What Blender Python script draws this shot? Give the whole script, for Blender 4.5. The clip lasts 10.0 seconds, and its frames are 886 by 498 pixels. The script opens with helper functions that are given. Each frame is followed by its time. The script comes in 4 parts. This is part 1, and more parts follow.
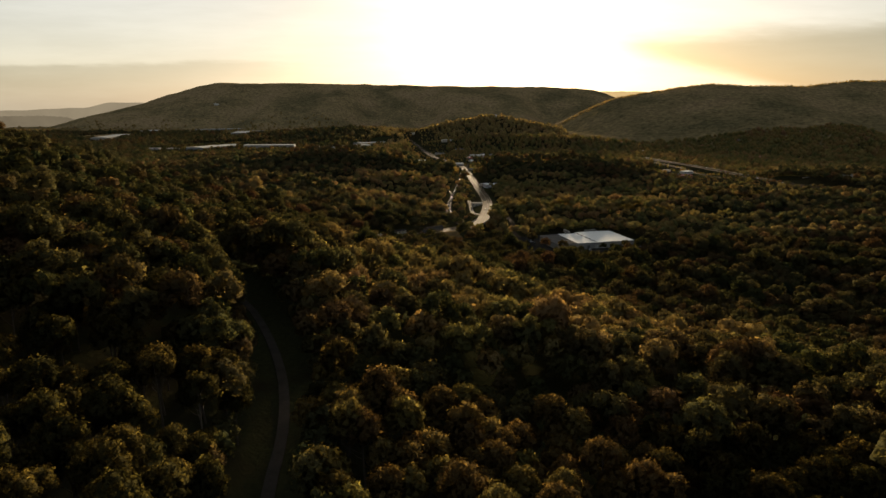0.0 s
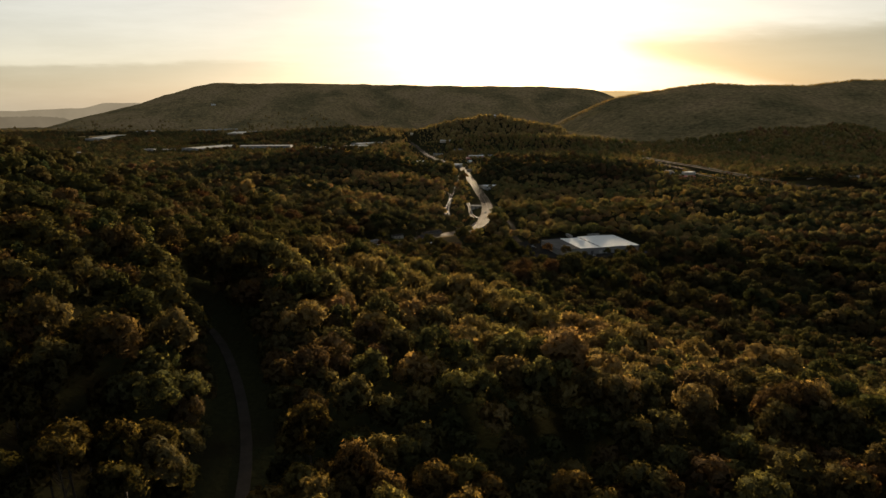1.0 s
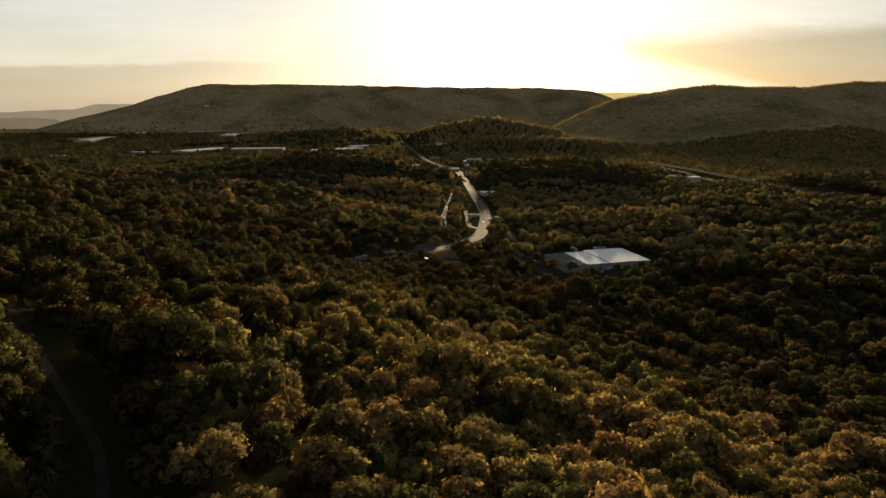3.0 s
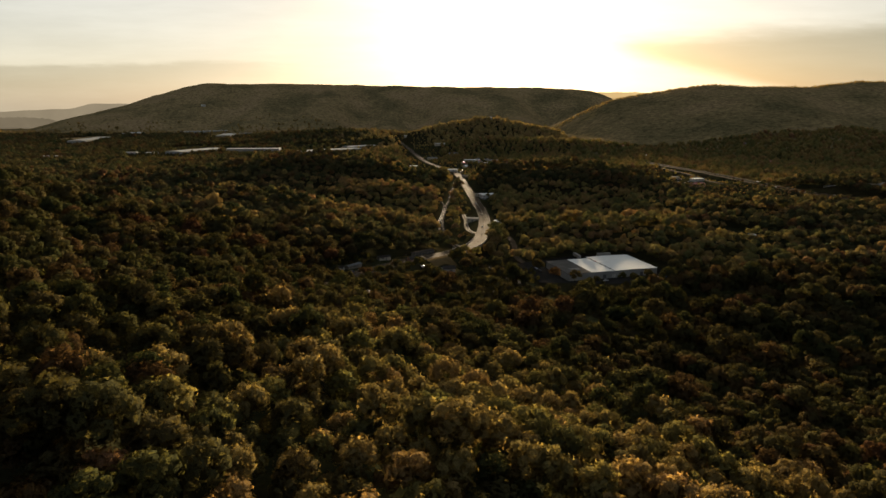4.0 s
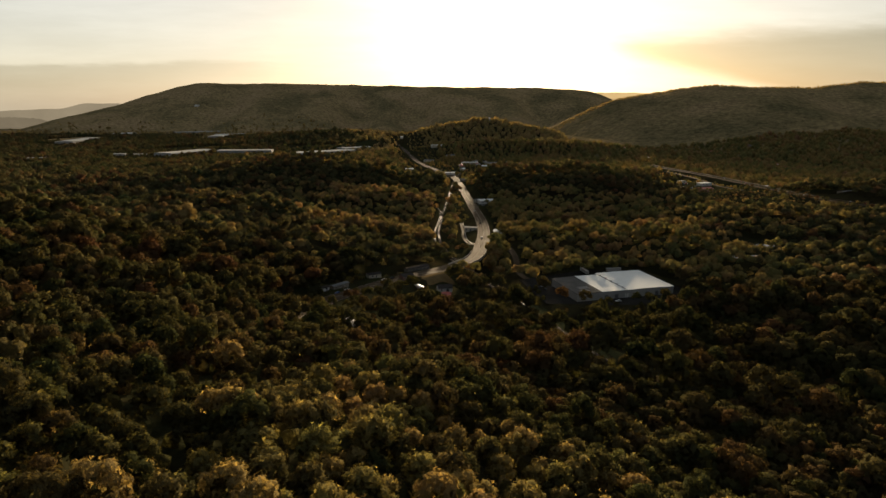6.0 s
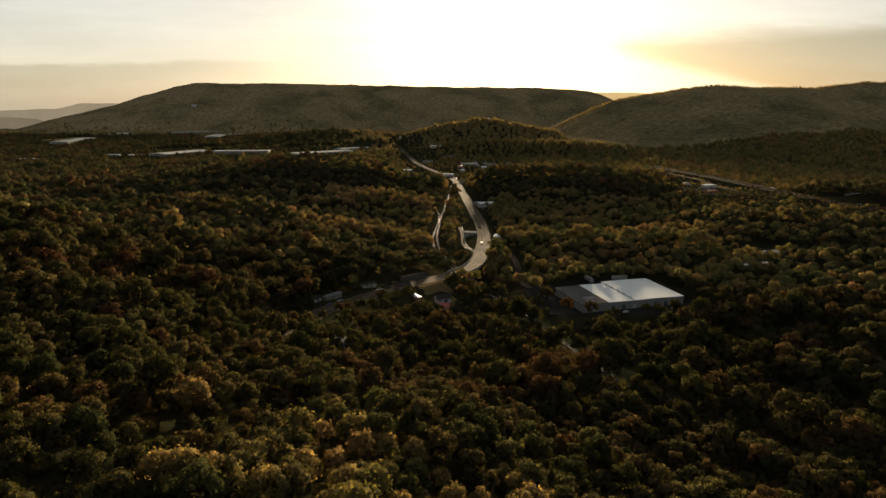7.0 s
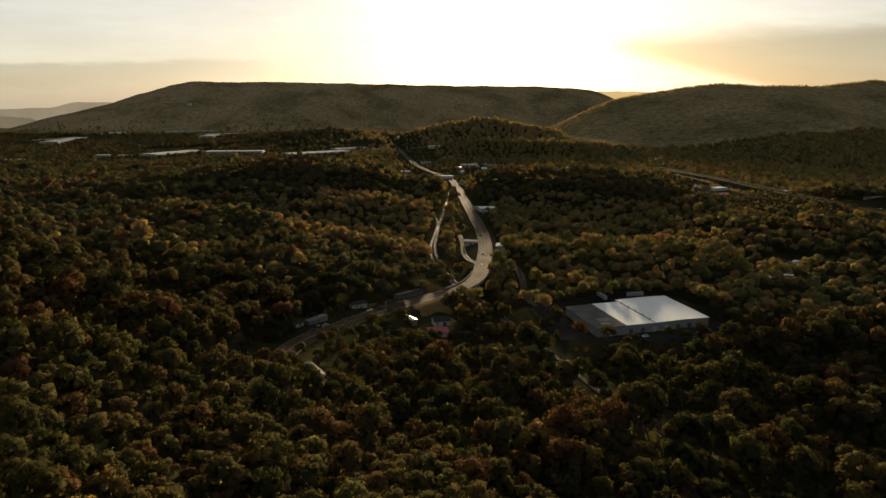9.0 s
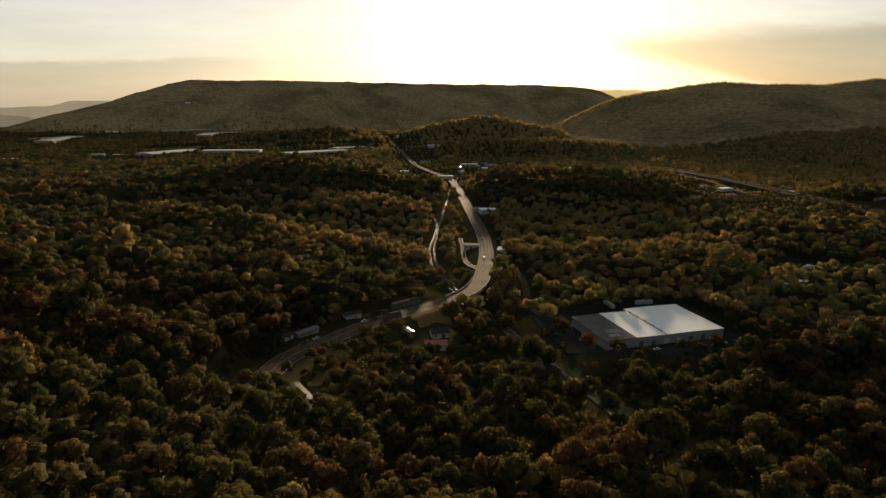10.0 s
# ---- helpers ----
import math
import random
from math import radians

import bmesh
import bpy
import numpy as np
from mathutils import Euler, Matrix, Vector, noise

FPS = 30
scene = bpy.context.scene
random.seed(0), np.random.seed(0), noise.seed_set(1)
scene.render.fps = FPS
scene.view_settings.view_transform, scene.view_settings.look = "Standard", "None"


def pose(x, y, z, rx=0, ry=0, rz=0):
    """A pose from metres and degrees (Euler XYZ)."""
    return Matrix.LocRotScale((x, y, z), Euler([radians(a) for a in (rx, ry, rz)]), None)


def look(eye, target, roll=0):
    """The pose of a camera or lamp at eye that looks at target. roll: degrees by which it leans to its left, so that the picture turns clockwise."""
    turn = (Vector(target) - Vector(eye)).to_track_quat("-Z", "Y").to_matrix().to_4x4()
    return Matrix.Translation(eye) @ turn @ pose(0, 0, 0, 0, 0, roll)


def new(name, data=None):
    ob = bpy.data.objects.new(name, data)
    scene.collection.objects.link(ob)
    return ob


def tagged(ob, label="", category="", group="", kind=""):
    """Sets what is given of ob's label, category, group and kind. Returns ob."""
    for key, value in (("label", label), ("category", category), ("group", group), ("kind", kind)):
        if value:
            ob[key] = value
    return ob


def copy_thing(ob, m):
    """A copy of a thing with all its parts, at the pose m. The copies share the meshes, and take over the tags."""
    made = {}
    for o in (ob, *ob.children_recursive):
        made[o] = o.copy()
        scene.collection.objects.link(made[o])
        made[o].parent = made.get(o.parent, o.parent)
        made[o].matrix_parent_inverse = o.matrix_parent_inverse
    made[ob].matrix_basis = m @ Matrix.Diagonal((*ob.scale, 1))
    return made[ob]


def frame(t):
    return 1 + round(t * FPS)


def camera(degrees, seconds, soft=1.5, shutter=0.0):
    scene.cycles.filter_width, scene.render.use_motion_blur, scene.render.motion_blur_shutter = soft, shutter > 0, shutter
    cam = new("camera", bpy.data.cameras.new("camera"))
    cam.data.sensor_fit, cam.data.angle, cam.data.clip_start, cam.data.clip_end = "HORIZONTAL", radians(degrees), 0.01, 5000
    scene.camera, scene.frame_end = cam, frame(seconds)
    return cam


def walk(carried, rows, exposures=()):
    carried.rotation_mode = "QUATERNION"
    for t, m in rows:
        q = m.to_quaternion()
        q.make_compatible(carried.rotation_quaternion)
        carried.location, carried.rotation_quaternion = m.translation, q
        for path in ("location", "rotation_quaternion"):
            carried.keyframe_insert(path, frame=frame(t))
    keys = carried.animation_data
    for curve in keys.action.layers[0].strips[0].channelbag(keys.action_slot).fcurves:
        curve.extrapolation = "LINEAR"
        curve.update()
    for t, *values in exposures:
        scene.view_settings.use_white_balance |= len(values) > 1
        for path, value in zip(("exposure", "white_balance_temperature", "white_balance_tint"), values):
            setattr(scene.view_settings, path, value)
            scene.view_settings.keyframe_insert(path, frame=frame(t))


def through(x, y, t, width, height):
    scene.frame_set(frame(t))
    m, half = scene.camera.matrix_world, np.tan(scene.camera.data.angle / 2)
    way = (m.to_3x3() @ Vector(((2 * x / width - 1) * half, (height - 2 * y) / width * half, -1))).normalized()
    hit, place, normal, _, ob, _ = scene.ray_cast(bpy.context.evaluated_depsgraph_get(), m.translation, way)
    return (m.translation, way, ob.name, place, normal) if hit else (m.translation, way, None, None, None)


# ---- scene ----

# ---------------------------------------------------------------- camera: a level flight of 250 m in ten seconds
cam = camera(72.0, 10.0, soft=1.5)
# seconds, x, y, z, yaw, pitch, roll
PATH = [
    (0.0, 0.00, 0.00, 152.50, 0.000, -13.245, 0.000),
    (0.5, 0.20, 10.91, 152.70, -0.046, -13.274, 0.051),
    (1.0, 0.55, 22.50, 153.14, -0.128, -13.264, 0.087),
    (1.5, 0.91, 34.52, 153.65, -0.215, -13.233, 0.096),
    (2.0, 1.25, 46.91, 154.29, -0.296, -13.186, 0.087),
    (2.5, 1.66, 59.68, 154.82, -0.349, -13.150, 0.058),
    (4.0, 3.39, 98.40, 156.06, -0.549, -13.193, 0.000),
    (4.5, 3.83, 111.39, 156.55, -0.604, -13.197, -0.017),
    (5.0, 4.24, 124.28, 157.05, -0.673, -13.194, -0.036),
    (5.5, 4.66, 137.17, 157.51, -0.739, -13.192, -0.057),
    (7.0, 6.20, 175.00, 158.51, -0.867, -13.197, -0.093),
    (7.5, 6.69, 187.44, 158.78, -0.888, -13.216, -0.099),
    (8.0, 7.06, 199.97, 159.03, -0.906, -13.240, -0.101),
    (8.5, 7.44, 212.54, 159.11, -0.929, -13.267, -0.100),
    (9.0, 7.74, 225.17, 159.15, -0.946, -13.304, -0.087),
    (9.5, 8.19, 237.62, 159.08, -0.955, -13.365, -0.092),
    (10.0, 8.80, 249.76, 158.98, -0.948, -13.425, -0.103),
]
walk(cam, [(t, pose(x, y, z, 90 + pitch, roll, yaw)) for t, x, y, z, yaw, pitch, roll in PATH])

# ---------------------------------------------------------------- sky, sun, exposure
SUN_ELEVATION, SUN_TURN = radians(7.0), radians(6.6)
SUN_WAY = Vector((math.sin(SUN_TURN) * math.cos(SUN_ELEVATION), math.cos(SUN_TURN) * math.cos(SUN_ELEVATION), math.sin(SUN_ELEVATION)))
scene.view_settings.exposure = 2.2


class Nodes:
    """Short hand for building a node tree."""

    def __init__(self, tree):
        self.tree, self.links = tree, tree.links
        tree.nodes.clear()

    def add(self, kind, **values):
        n = self.tree.nodes.new(kind)
        for k, v in values.items():
            setattr(n, k, v)
        return n

    def put(self, socket, value):
        if isinstance(value, bpy.types.NodeSocket):
            self.links.new(value, socket)
        else:
            socket.default_value = value

    def math(self, op, a, b=None, c=None, clamp=False):
        n = self.add("ShaderNodeMath", operation=op, use_clamp=clamp)
        for s, v in zip(n.inputs, (a, b, c)):
            if v is not None:
                self.put(s, v)
        return n.outputs[0]

    def mix(self, fac, a, b, blend="MIX"):
        n = self.add("ShaderNodeMix", data_type="RGBA", blend_type=blend)
        self.put(n.inputs[0], fac)
        for s, v in ((n.inputs[6], a), (n.inputs[7], b)):
            self.put(s, (*v, 1) if isinstance(v, tuple) and len(v) == 3 else v)
        return n.outputs[2]

    def step(self, x, lo, hi, a=0.0, b=1.0):
        n = self.add("ShaderNodeMapRange", interpolation_type="SMOOTHSTEP")
        for s, v in zip(n.inputs, (x, lo, hi, a, b)):
            self.put(s, v)
        return n.outputs[0]

    def noise(self, vector, scale, detail=4.0, rough=0.55):
        n = self.add("ShaderNodeTexNoise")
        if vector is not None:
            self.put(n.inputs["Vector"], vector)
        for k, v in (("Scale", scale), ("Detail", detail), ("Roughness", rough)):
            n.inputs[k].default_value = v
        return n.outputs["Fac"]

    def ramp(self, fac, stops):
        n = self.add("ShaderNodeValToRGB")
        self.put(n.inputs[0], fac)
        e = n.color_ramp.elements
        while len(e) < len(stops):
            e.new(0.5)
        for el, (p, c) in zip(e, stops):
            el.position, el.color = p, (*c, 1)
        return n.outputs[0]


def build_sky():
    world = bpy.data.worlds.new("sky")
    scene.world = world
    world.use_nodes = True
    N = Nodes(world.node_tree)
    way = N.add("ShaderNodeTexCoord").outputs["Generated"]
    sky = N.add("ShaderNodeTexSky", sky_type="NISHITA", sun_disc=False, sun_elevation=SUN_ELEVATION, sun_rotation=SUN_TURN, air_density=1.0, dust_density=1.0)
    dot = N.add("ShaderNodeVectorMath", operation="DOT_PRODUCT")
    N.put(dot.inputs[0], way)
    dot.inputs[1].default_value = SUN_WAY
    d = dot.outputs["Value"]
    pos = N.math("MAXIMUM", d, 0.0)
    halo = N.math("MULTIPLY", N.math("POWER", pos, 700.0), 1.05)
    sep = N.add("ShaderNodeSeparateXYZ")
    N.put(sep.inputs[0], way)
    x, y, z = sep.outputs
    # bright haze low in the sky towards the sun, dimmer overhead and behind
    veil = N.math("MULTIPLY", N.step(d, 0.0, 0.9), N.step(z, 0.18, 0.5, 1.0, 0.25))
    veil = N.math("MULTIPLY_ADD", veil, SKY_BROAD, SKY_BACK)
    veil = N.math("MULTIPLY_ADD", N.math("POWER", pos, 45.0), 0.104, veil)
    ahead = N.math("MAXIMUM", y, 0.05)
    u, w = N.math("DIVIDE", x, ahead), N.math("DIVIDE", z, ahead)
    # thin uneven cloud, stretched along the horizon
    flat = N.add("ShaderNodeCombineXYZ")
    N.put(flat.inputs[0], u)
    N.put(flat.inputs[1], N.math("MULTIPLY", w, 7.0))
    streaks = N.noise(flat.outputs[0], 3.2, 6.0, 0.6)
    wisps = N.noise(flat.outputs[0], 9.0, 5.0, 0.6)
    ragged = N.math("MULTIPLY_ADD", N.math("SUBTRACT", streaks, 0.5), 0.035, w)
    ragged = N.math("MULTIPLY_ADD", N.math("SUBTRACT", wisps, 0.5), 0.012, ragged)
    # the bank low over the far ridges
    low = N.math("MULTIPLY", N.step(ragged, 0.058, 0.068, 1.0, 0.0), N.step(u, -0.52, -0.08, 1.0, 0.0))
    # the dark wedge beside the sun
    edge = N.math("MULTIPLY_ADD", N.math("SUBTRACT", u, 0.266), -0.225, 0.083)
    lift = N.math("SUBTRACT", N.math("MULTIPLY_ADD", N.math("SUBTRACT", wisps, 0.5), 0.01, w), edge)
    top = N.math("MULTIPLY_ADD", N.math("SUBTRACT", u, 0.3), 0.05, 0.112)
    wedge = N.math("MULTIPLY", N.step(lift, -0.008, 0.02), N.step(N.math("SUBTRACT", top, ragged), -0.012, 0.03))
    wedge = N.math("MULTIPLY", wedge, N.step(u, 0.20, 0.34))
    colour = N.mix(N.step(w, 0.0, 0.16), (1.0, 0.925, 0.73), (1.0, 0.965, 0.875))
    colour = N.mix(N.math("POWER", pos, 8.0), colour, (1.0, 0.968, 0.905))
    colour = N.mix(N.step(d, -0.1, 0.6), (0.86, 0.93, 1.0), colour)
    haze = N.mix(wedge, colour, (1.0, 0.93, 0.80))
    s = N.add("ShaderNodeVectorMath", operation="SCALE")
    N.put(s.inputs[0], haze)
    shade = N.math("MULTIPLY", N.step(streaks, 0.3, 0.75, 0.92, 1.09), N.math("MULTIPLY", N.math("MULTIPLY_ADD", low, -0.33, 1.0), N.math("MULTIPLY_ADD", wedge, -0.57, 1.0)))
    N.put(s.inputs["Scale"], N.math("MULTIPLY", N.math("ADD", veil, N.math("MULTIPLY", halo, N.math("SUBTRACT", 1.0, wedge))), shade))
    b1, b2 = N.add("ShaderNodeBackground"), N.add("ShaderNodeBackground")
    N.put(b1.inputs[0], sky.outputs[0])
    b1.inputs[1].default_value = 0.007
    N.put(b2.inputs[0], s.outputs[0])
    both = N.add("ShaderNodeAddShader")
    N.links.new(b1.outputs[0], both.inputs[0])
    N.links.new(b2.outputs[0], both.inputs[1])
    out = N.add("ShaderNodeOutputWorld")
    N.links.new(both.outputs[0], out.inputs[0])


SKY_BROAD, SKY_BACK = 0.080, 0.056
build_sky()
sun = new("sun", bpy.data.lights.new("sun", "SUN"))
sun.data.energy, sun.data.angle, sun.data.color = 4.1, radians(7.0), (1.0, 0.755, 0.47)
sun.matrix_basis = look((0, 0, 0), -SUN_WAY)

# ---------------------------------------------------------------- materials


def material(name):
    m = bpy.data.materials.new(name)
    m.use_nodes = True
    return m, Nodes(m.node_tree)


def solid(name, colour, rough=0.7, metal=0.0, vary=0.25, scale=0.6, bump=0.0, fine=6.0, gloss=0.4):
    """A plain surface with stains at one scale and grain at another."""
    m, N = material(name)
    where = N.add("ShaderNodeTexCoord").outputs["Object"]
    broad, grain = N.noise(where, scale, 5.0), N.noise(where, scale * fine, 3.0)
    f = N.math("ADD", N.math("MULTIPLY", broad, 0.65), N.math("MULTIPLY", grain, 0.35))
    dark, light = tuple(c * (1 - vary) for c in colour), tuple(min(1, c * (1 + vary)) for c in colour)
    col = N.ramp(f, [(0.3, dark), (0.7, light)])
    if not gloss:
        p = N.add("ShaderNodeBsdfDiffuse")
        N.put(p.inputs[0], col)
        out = N.add("ShaderNodeOutputMaterial")
        N.links.new(p.outputs[0], out.inputs[0])
        return m
    p = N.add("ShaderNodeBsdfPrincipled")
    N.put(p.inputs["Base Color"], col)
    p.inputs["Metallic"].default_value = metal
    p.inputs["Specular IOR Level"].default_value = gloss
    N.put(p.inputs["Roughness"], N.math("MULTIPLY_ADD", N.math("SUBTRACT", broad, 0.5), 0.3, rough))
    if bump:
        b = N.add("ShaderNodeBump")
        b.inputs["Strength"].default_value, b.inputs["Distance"].default_value = 0.6, bump
        N.put(b.inputs["Height"], grain)
        N.links.new(b.outputs[0], p.inputs["Normal"])
    out = N.add("ShaderNodeOutputMaterial")
    N.links.new(p.outputs[0], out.inputs[0])
    return m


def foliage(name, source, stops, through=0.75):
    """Leaves, dull above and letting light through: (for the solid heart of a crown, for the sprigs with gaps between leaves).
    source: OBJECT varies tree by tree, TINT by the value stored for each tree."""
    made = []
    for sprig in (False, True):
        m, N = material(name + ("_sprigs" if sprig else ""))
        if source == "OBJECT":
            tone = N.add("ShaderNodeObjectInfo").outputs["Random"]
        else:
            tone = N.add("ShaderNodeAttribute", attribute_name="tint").outputs["Fac"]
        where = N.add("ShaderNodeNewGeometry").outputs["Position"]
        patch = N.noise(where, 0.012, 3.0)
        tone = N.math("ADD", N.math("MULTIPLY", tone, 0.7), N.math("MULTIPLY_ADD", N.math("SUBTRACT", patch, 0.5), 1.1, 0.15), clamp=True)
        col = N.ramp(tone, stops)
        grain = N.noise(where, 4.6, 4.0, 0.8)
        col = N.mix(1.0, col, N.ramp(grain, [(0.36, (0.46, 0.48, 0.52)), (0.64, (1.55, 1.5, 1.35))]), "MULTIPLY")
        d, t = N.add("ShaderNodeBsdfDiffuse"), N.add("ShaderNodeBsdfTranslucent")
        N.put(d.inputs[0], col)
        if not sprig:
            b = N.add("ShaderNodeBump")
            b.inputs["Strength"].default_value, b.inputs["Distance"].default_value = 0.7, 0.5
            N.put(b.inputs["Height"], N.noise(where, 1.7, 4.0, 0.75))
            N.links.new(b.outputs[0], d.inputs["Normal"])
        N.put(t.inputs[0], N.mix(1.0, col, (2.35, 2.08, 1.2), "MULTIPLY"))
        x = N.add("ShaderNodeMixShader")
        x.inputs[0].default_value = through if sprig else through * 0.35
        N.links.new(d.outputs[0], x.inputs[1])
        N.links.new(t.outputs[0], x.inputs[2])
        leaf = N.step(N.noise(where, 7.0, 2.0, 0.6), 0.46, 0.52) if sprig else N.step(N.noise(where, 2.4, 3.0, 0.7), 0.42, 0.46)
        gap, y = N.add("ShaderNodeBsdfTransparent"), N.add("ShaderNodeMixShader")
        N.put(y.inputs[0], leaf)
        N.links.new(gap.outputs[0], y.inputs[1])
        N.links.new(x.outputs[0], y.inputs[2])
        x = y
        out = N.add("ShaderNodeOutputMaterial")
        N.links.new(x.outputs[0], out.inputs[0])
        made.append(m)
    return made


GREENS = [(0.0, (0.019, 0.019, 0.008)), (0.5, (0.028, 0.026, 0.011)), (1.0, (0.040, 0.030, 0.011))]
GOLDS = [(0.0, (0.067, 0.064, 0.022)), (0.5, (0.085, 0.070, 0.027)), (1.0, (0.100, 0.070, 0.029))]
RUSTS = [(0.0, (0.055, 0.045, 0.019)), (0.5, (0.066, 0.048, 0.020)), (1.0, (0.064, 0.041, 0.020))]
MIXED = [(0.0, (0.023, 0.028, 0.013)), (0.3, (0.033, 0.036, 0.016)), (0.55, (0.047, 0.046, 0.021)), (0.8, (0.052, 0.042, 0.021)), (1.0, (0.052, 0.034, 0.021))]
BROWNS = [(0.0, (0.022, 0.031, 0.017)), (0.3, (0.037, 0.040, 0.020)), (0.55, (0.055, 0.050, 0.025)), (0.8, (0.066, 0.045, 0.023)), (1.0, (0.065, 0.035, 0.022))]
# browns darkened to stand in for shade on the slopes
SHADED = [(0.0, (0.015, 0.021, 0.011)), (0.3, (0.028, 0.029, 0.012)), (0.55, (0.040, 0.036, 0.017)), (0.8, (0.049, 0.032, 0.016)), (1.0, (0.047, 0.026, 0.015))]
# leaf colours lightened to stand in for sunlight and haze over the valley
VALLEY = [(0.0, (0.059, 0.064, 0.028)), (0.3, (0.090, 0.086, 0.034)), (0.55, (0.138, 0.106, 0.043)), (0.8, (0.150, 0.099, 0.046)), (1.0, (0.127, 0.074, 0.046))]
# paler still: the haze of distance is put into these leaves
HAZED = [(0.0, (0.124, 0.110, 0.052)), (0.5, (0.176, 0.135, 0.059)), (1.0, (0.176, 0.119, 0.065))]
# leaf colours with the sunlight on the spur put in
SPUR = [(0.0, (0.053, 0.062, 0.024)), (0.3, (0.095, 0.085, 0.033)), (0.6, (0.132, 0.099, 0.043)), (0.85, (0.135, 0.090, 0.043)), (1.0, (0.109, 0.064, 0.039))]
LEAF = {"green": foliage("green_leaves", "OBJECT", GREENS), "gold": foliage("golden_leaves", "OBJECT", GOLDS), "rust": foliage("rust_leaves", "OBJECT", RUSTS)}
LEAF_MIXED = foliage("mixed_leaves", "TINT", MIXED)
LEAF_BROWN = foliage("brown_mixed_leaves", "TINT", BROWNS)
LEAF_SHADED = foliage("shaded_leaves", "TINT", SHADED)
LEAF_SPUR = foliage("sunlit_mixed_leaves", "TINT", SPUR)
LEAF_VALLEY = foliage("brightened_valley_leaves", "TINT", VALLEY)
LEAF_FAR = foliage("haze_paled_leaves", "TINT", HAZED)
BARK = solid("bark", (0.07, 0.055, 0.04), 0.9, vary=0.4, scale=2.0, bump=0.02)
ASPHALT = solid("asphalt", (0.052, 0.039, 0.026), 0.8, vary=0.25, scale=0.08, fine=14.0, gloss=0.004)
YARD = solid("dark_yard", (0.022, 0.021, 0.019), 0.9, vary=0.35, scale=0.06, fine=12.0, gloss=0.0)
GRAVEL = solid("gravel", (0.036, 0.032, 0.028), 0.9, vary=0.3, scale=0.3, fine=9.0, gloss=0.0)
BALLAST = solid("ballast", (0.045, 0.040, 0.034), 0.95, vary=0.35, scale=0.8, bump=0.04, gloss=0.0)
CONCRETE = solid("concrete", (0.30, 0.28, 0.25), 0.9, vary=0.2, scale=0.3, gloss=0.0)
STEEL = solid("rail_steel", (0.26, 0.20, 0.14), 0.55, vary=0.2, gloss=0.06)
KERB_STONE = solid("pale_kerb", (0.50, 0.45, 0.37), 0.8, vary=0.15, scale=0.3, gloss=0.04)
WHITE_LINE = solid("road_paint", (0.20, 0.18, 0.15), 0.8, vary=0.2, scale=0.5, gloss=0.0)
WHITE_ROOF = solid("white_membrane_roof", (0.66, 0.66, 0.63), 0.75, vary=0.07, scale=0.07, fine=8.0, gloss=0.0)
FACTORY_ROOF = solid("pale_factory_roof", (0.396, 0.388, 0.359), 0.75, vary=0.07, scale=0.07, fine=8.0, gloss=0.0)
GREY_ROOF = solid("weathered_grey_roof", (0.088, 0.084, 0.078), 0.85, vary=0.25, scale=0.10, fine=6.0, gloss=0.0)
PATCH_GREY = solid("roof_patch_grey", (0.17, 0.165, 0.155), 0.9, vary=0.2, scale=0.3, gloss=0.0)
METAL_ROOF = solid("bare_metal_roof", (0.13, 0.132, 0.135), 0.8, vary=0.2, scale=0.2, gloss=0.02)
WORN_METAL = solid("worn_metal_roof", (0.12, 0.115, 0.11), 0.75, metal=0.1, vary=0.25, scale=0.2, gloss=0.04)
SHINY_ROOF = solid("bright_metal_roof", (0.42, 0.42, 0.41), 0.6, metal=0.25, vary=0.15, scale=0.2, gloss=0.2)
SHINGLE = solid("dark_shingles", (0.040, 0.036, 0.033), 0.9, vary=0.3, scale=0.9, gloss=0.0)
RED_ROOF = solid("red_metal_roof", (0.26, 0.055, 0.04), 0.55, vary=0.25, scale=0.4)
TAN_SIDING = solid("weathered_tan_siding", (0.20, 0.175, 0.14), 0.85, vary=0.2, scale=0.4, gloss=0.03)
SIDING = solid("pale_siding", (0.40, 0.385, 0.35), 0.8, vary=0.12, scale=0.4, gloss=0.05)
CREAM = solid("cream_siding", (0.33, 0.29, 0.22), 0.7, vary=0.15, scale=0.4)
BRICK_WALL = solid("brown_brick", (0.22, 0.12, 0.08), 0.85, vary=0.25, scale=0.7)
SHEET_WALL = solid("corrugated_wall", (0.22, 0.215, 0.20), 0.8, vary=0.15, scale=0.15, gloss=0.03)
DARK_TRIM = solid("dark_trim", (0.06, 0.06, 0.06), 0.6)
RUBBER = solid("rubber", (0.02, 0.02, 0.02), 0.85)
DRY_GRASS = solid("dry_grass", (0.105, 0.075, 0.036), 0.95, vary=0.35, scale=0.12, fine=11.0, gloss=0.0)
DIM_GRASS = solid("dim_grass", (0.042, 0.044, 0.020), 0.95, vary=0.35, scale=0.12, fine=11.0, gloss=0.0)
PAINTS = {k: solid(k + "_car_paint", tuple(0.75 * v for v in c), 0.55, vary=0.05, gloss=0.2) for k, c in
          dict(white=(0.7, 0.7, 0.69), silver=(0.4, 0.41, 0.42), black=(0.02, 0.02, 0.022), red=(0.3, 0.03, 0.025), blue=(0.04, 0.07, 0.16)).items()}


def glass_material():
    m, N = material("window_glass")
    p = N.add("ShaderNodeBsdfPrincipled")
    p.inputs["Base Color"].default_value = (0.03, 0.035, 0.04, 1)
    p.inputs["Roughness"].default_value = 0.08
    p.inputs["IOR"].default_value = 1.5
    out = N.add("ShaderNodeOutputMaterial")
    N.links.new(p.outputs[0], out.inputs[0])
    return m


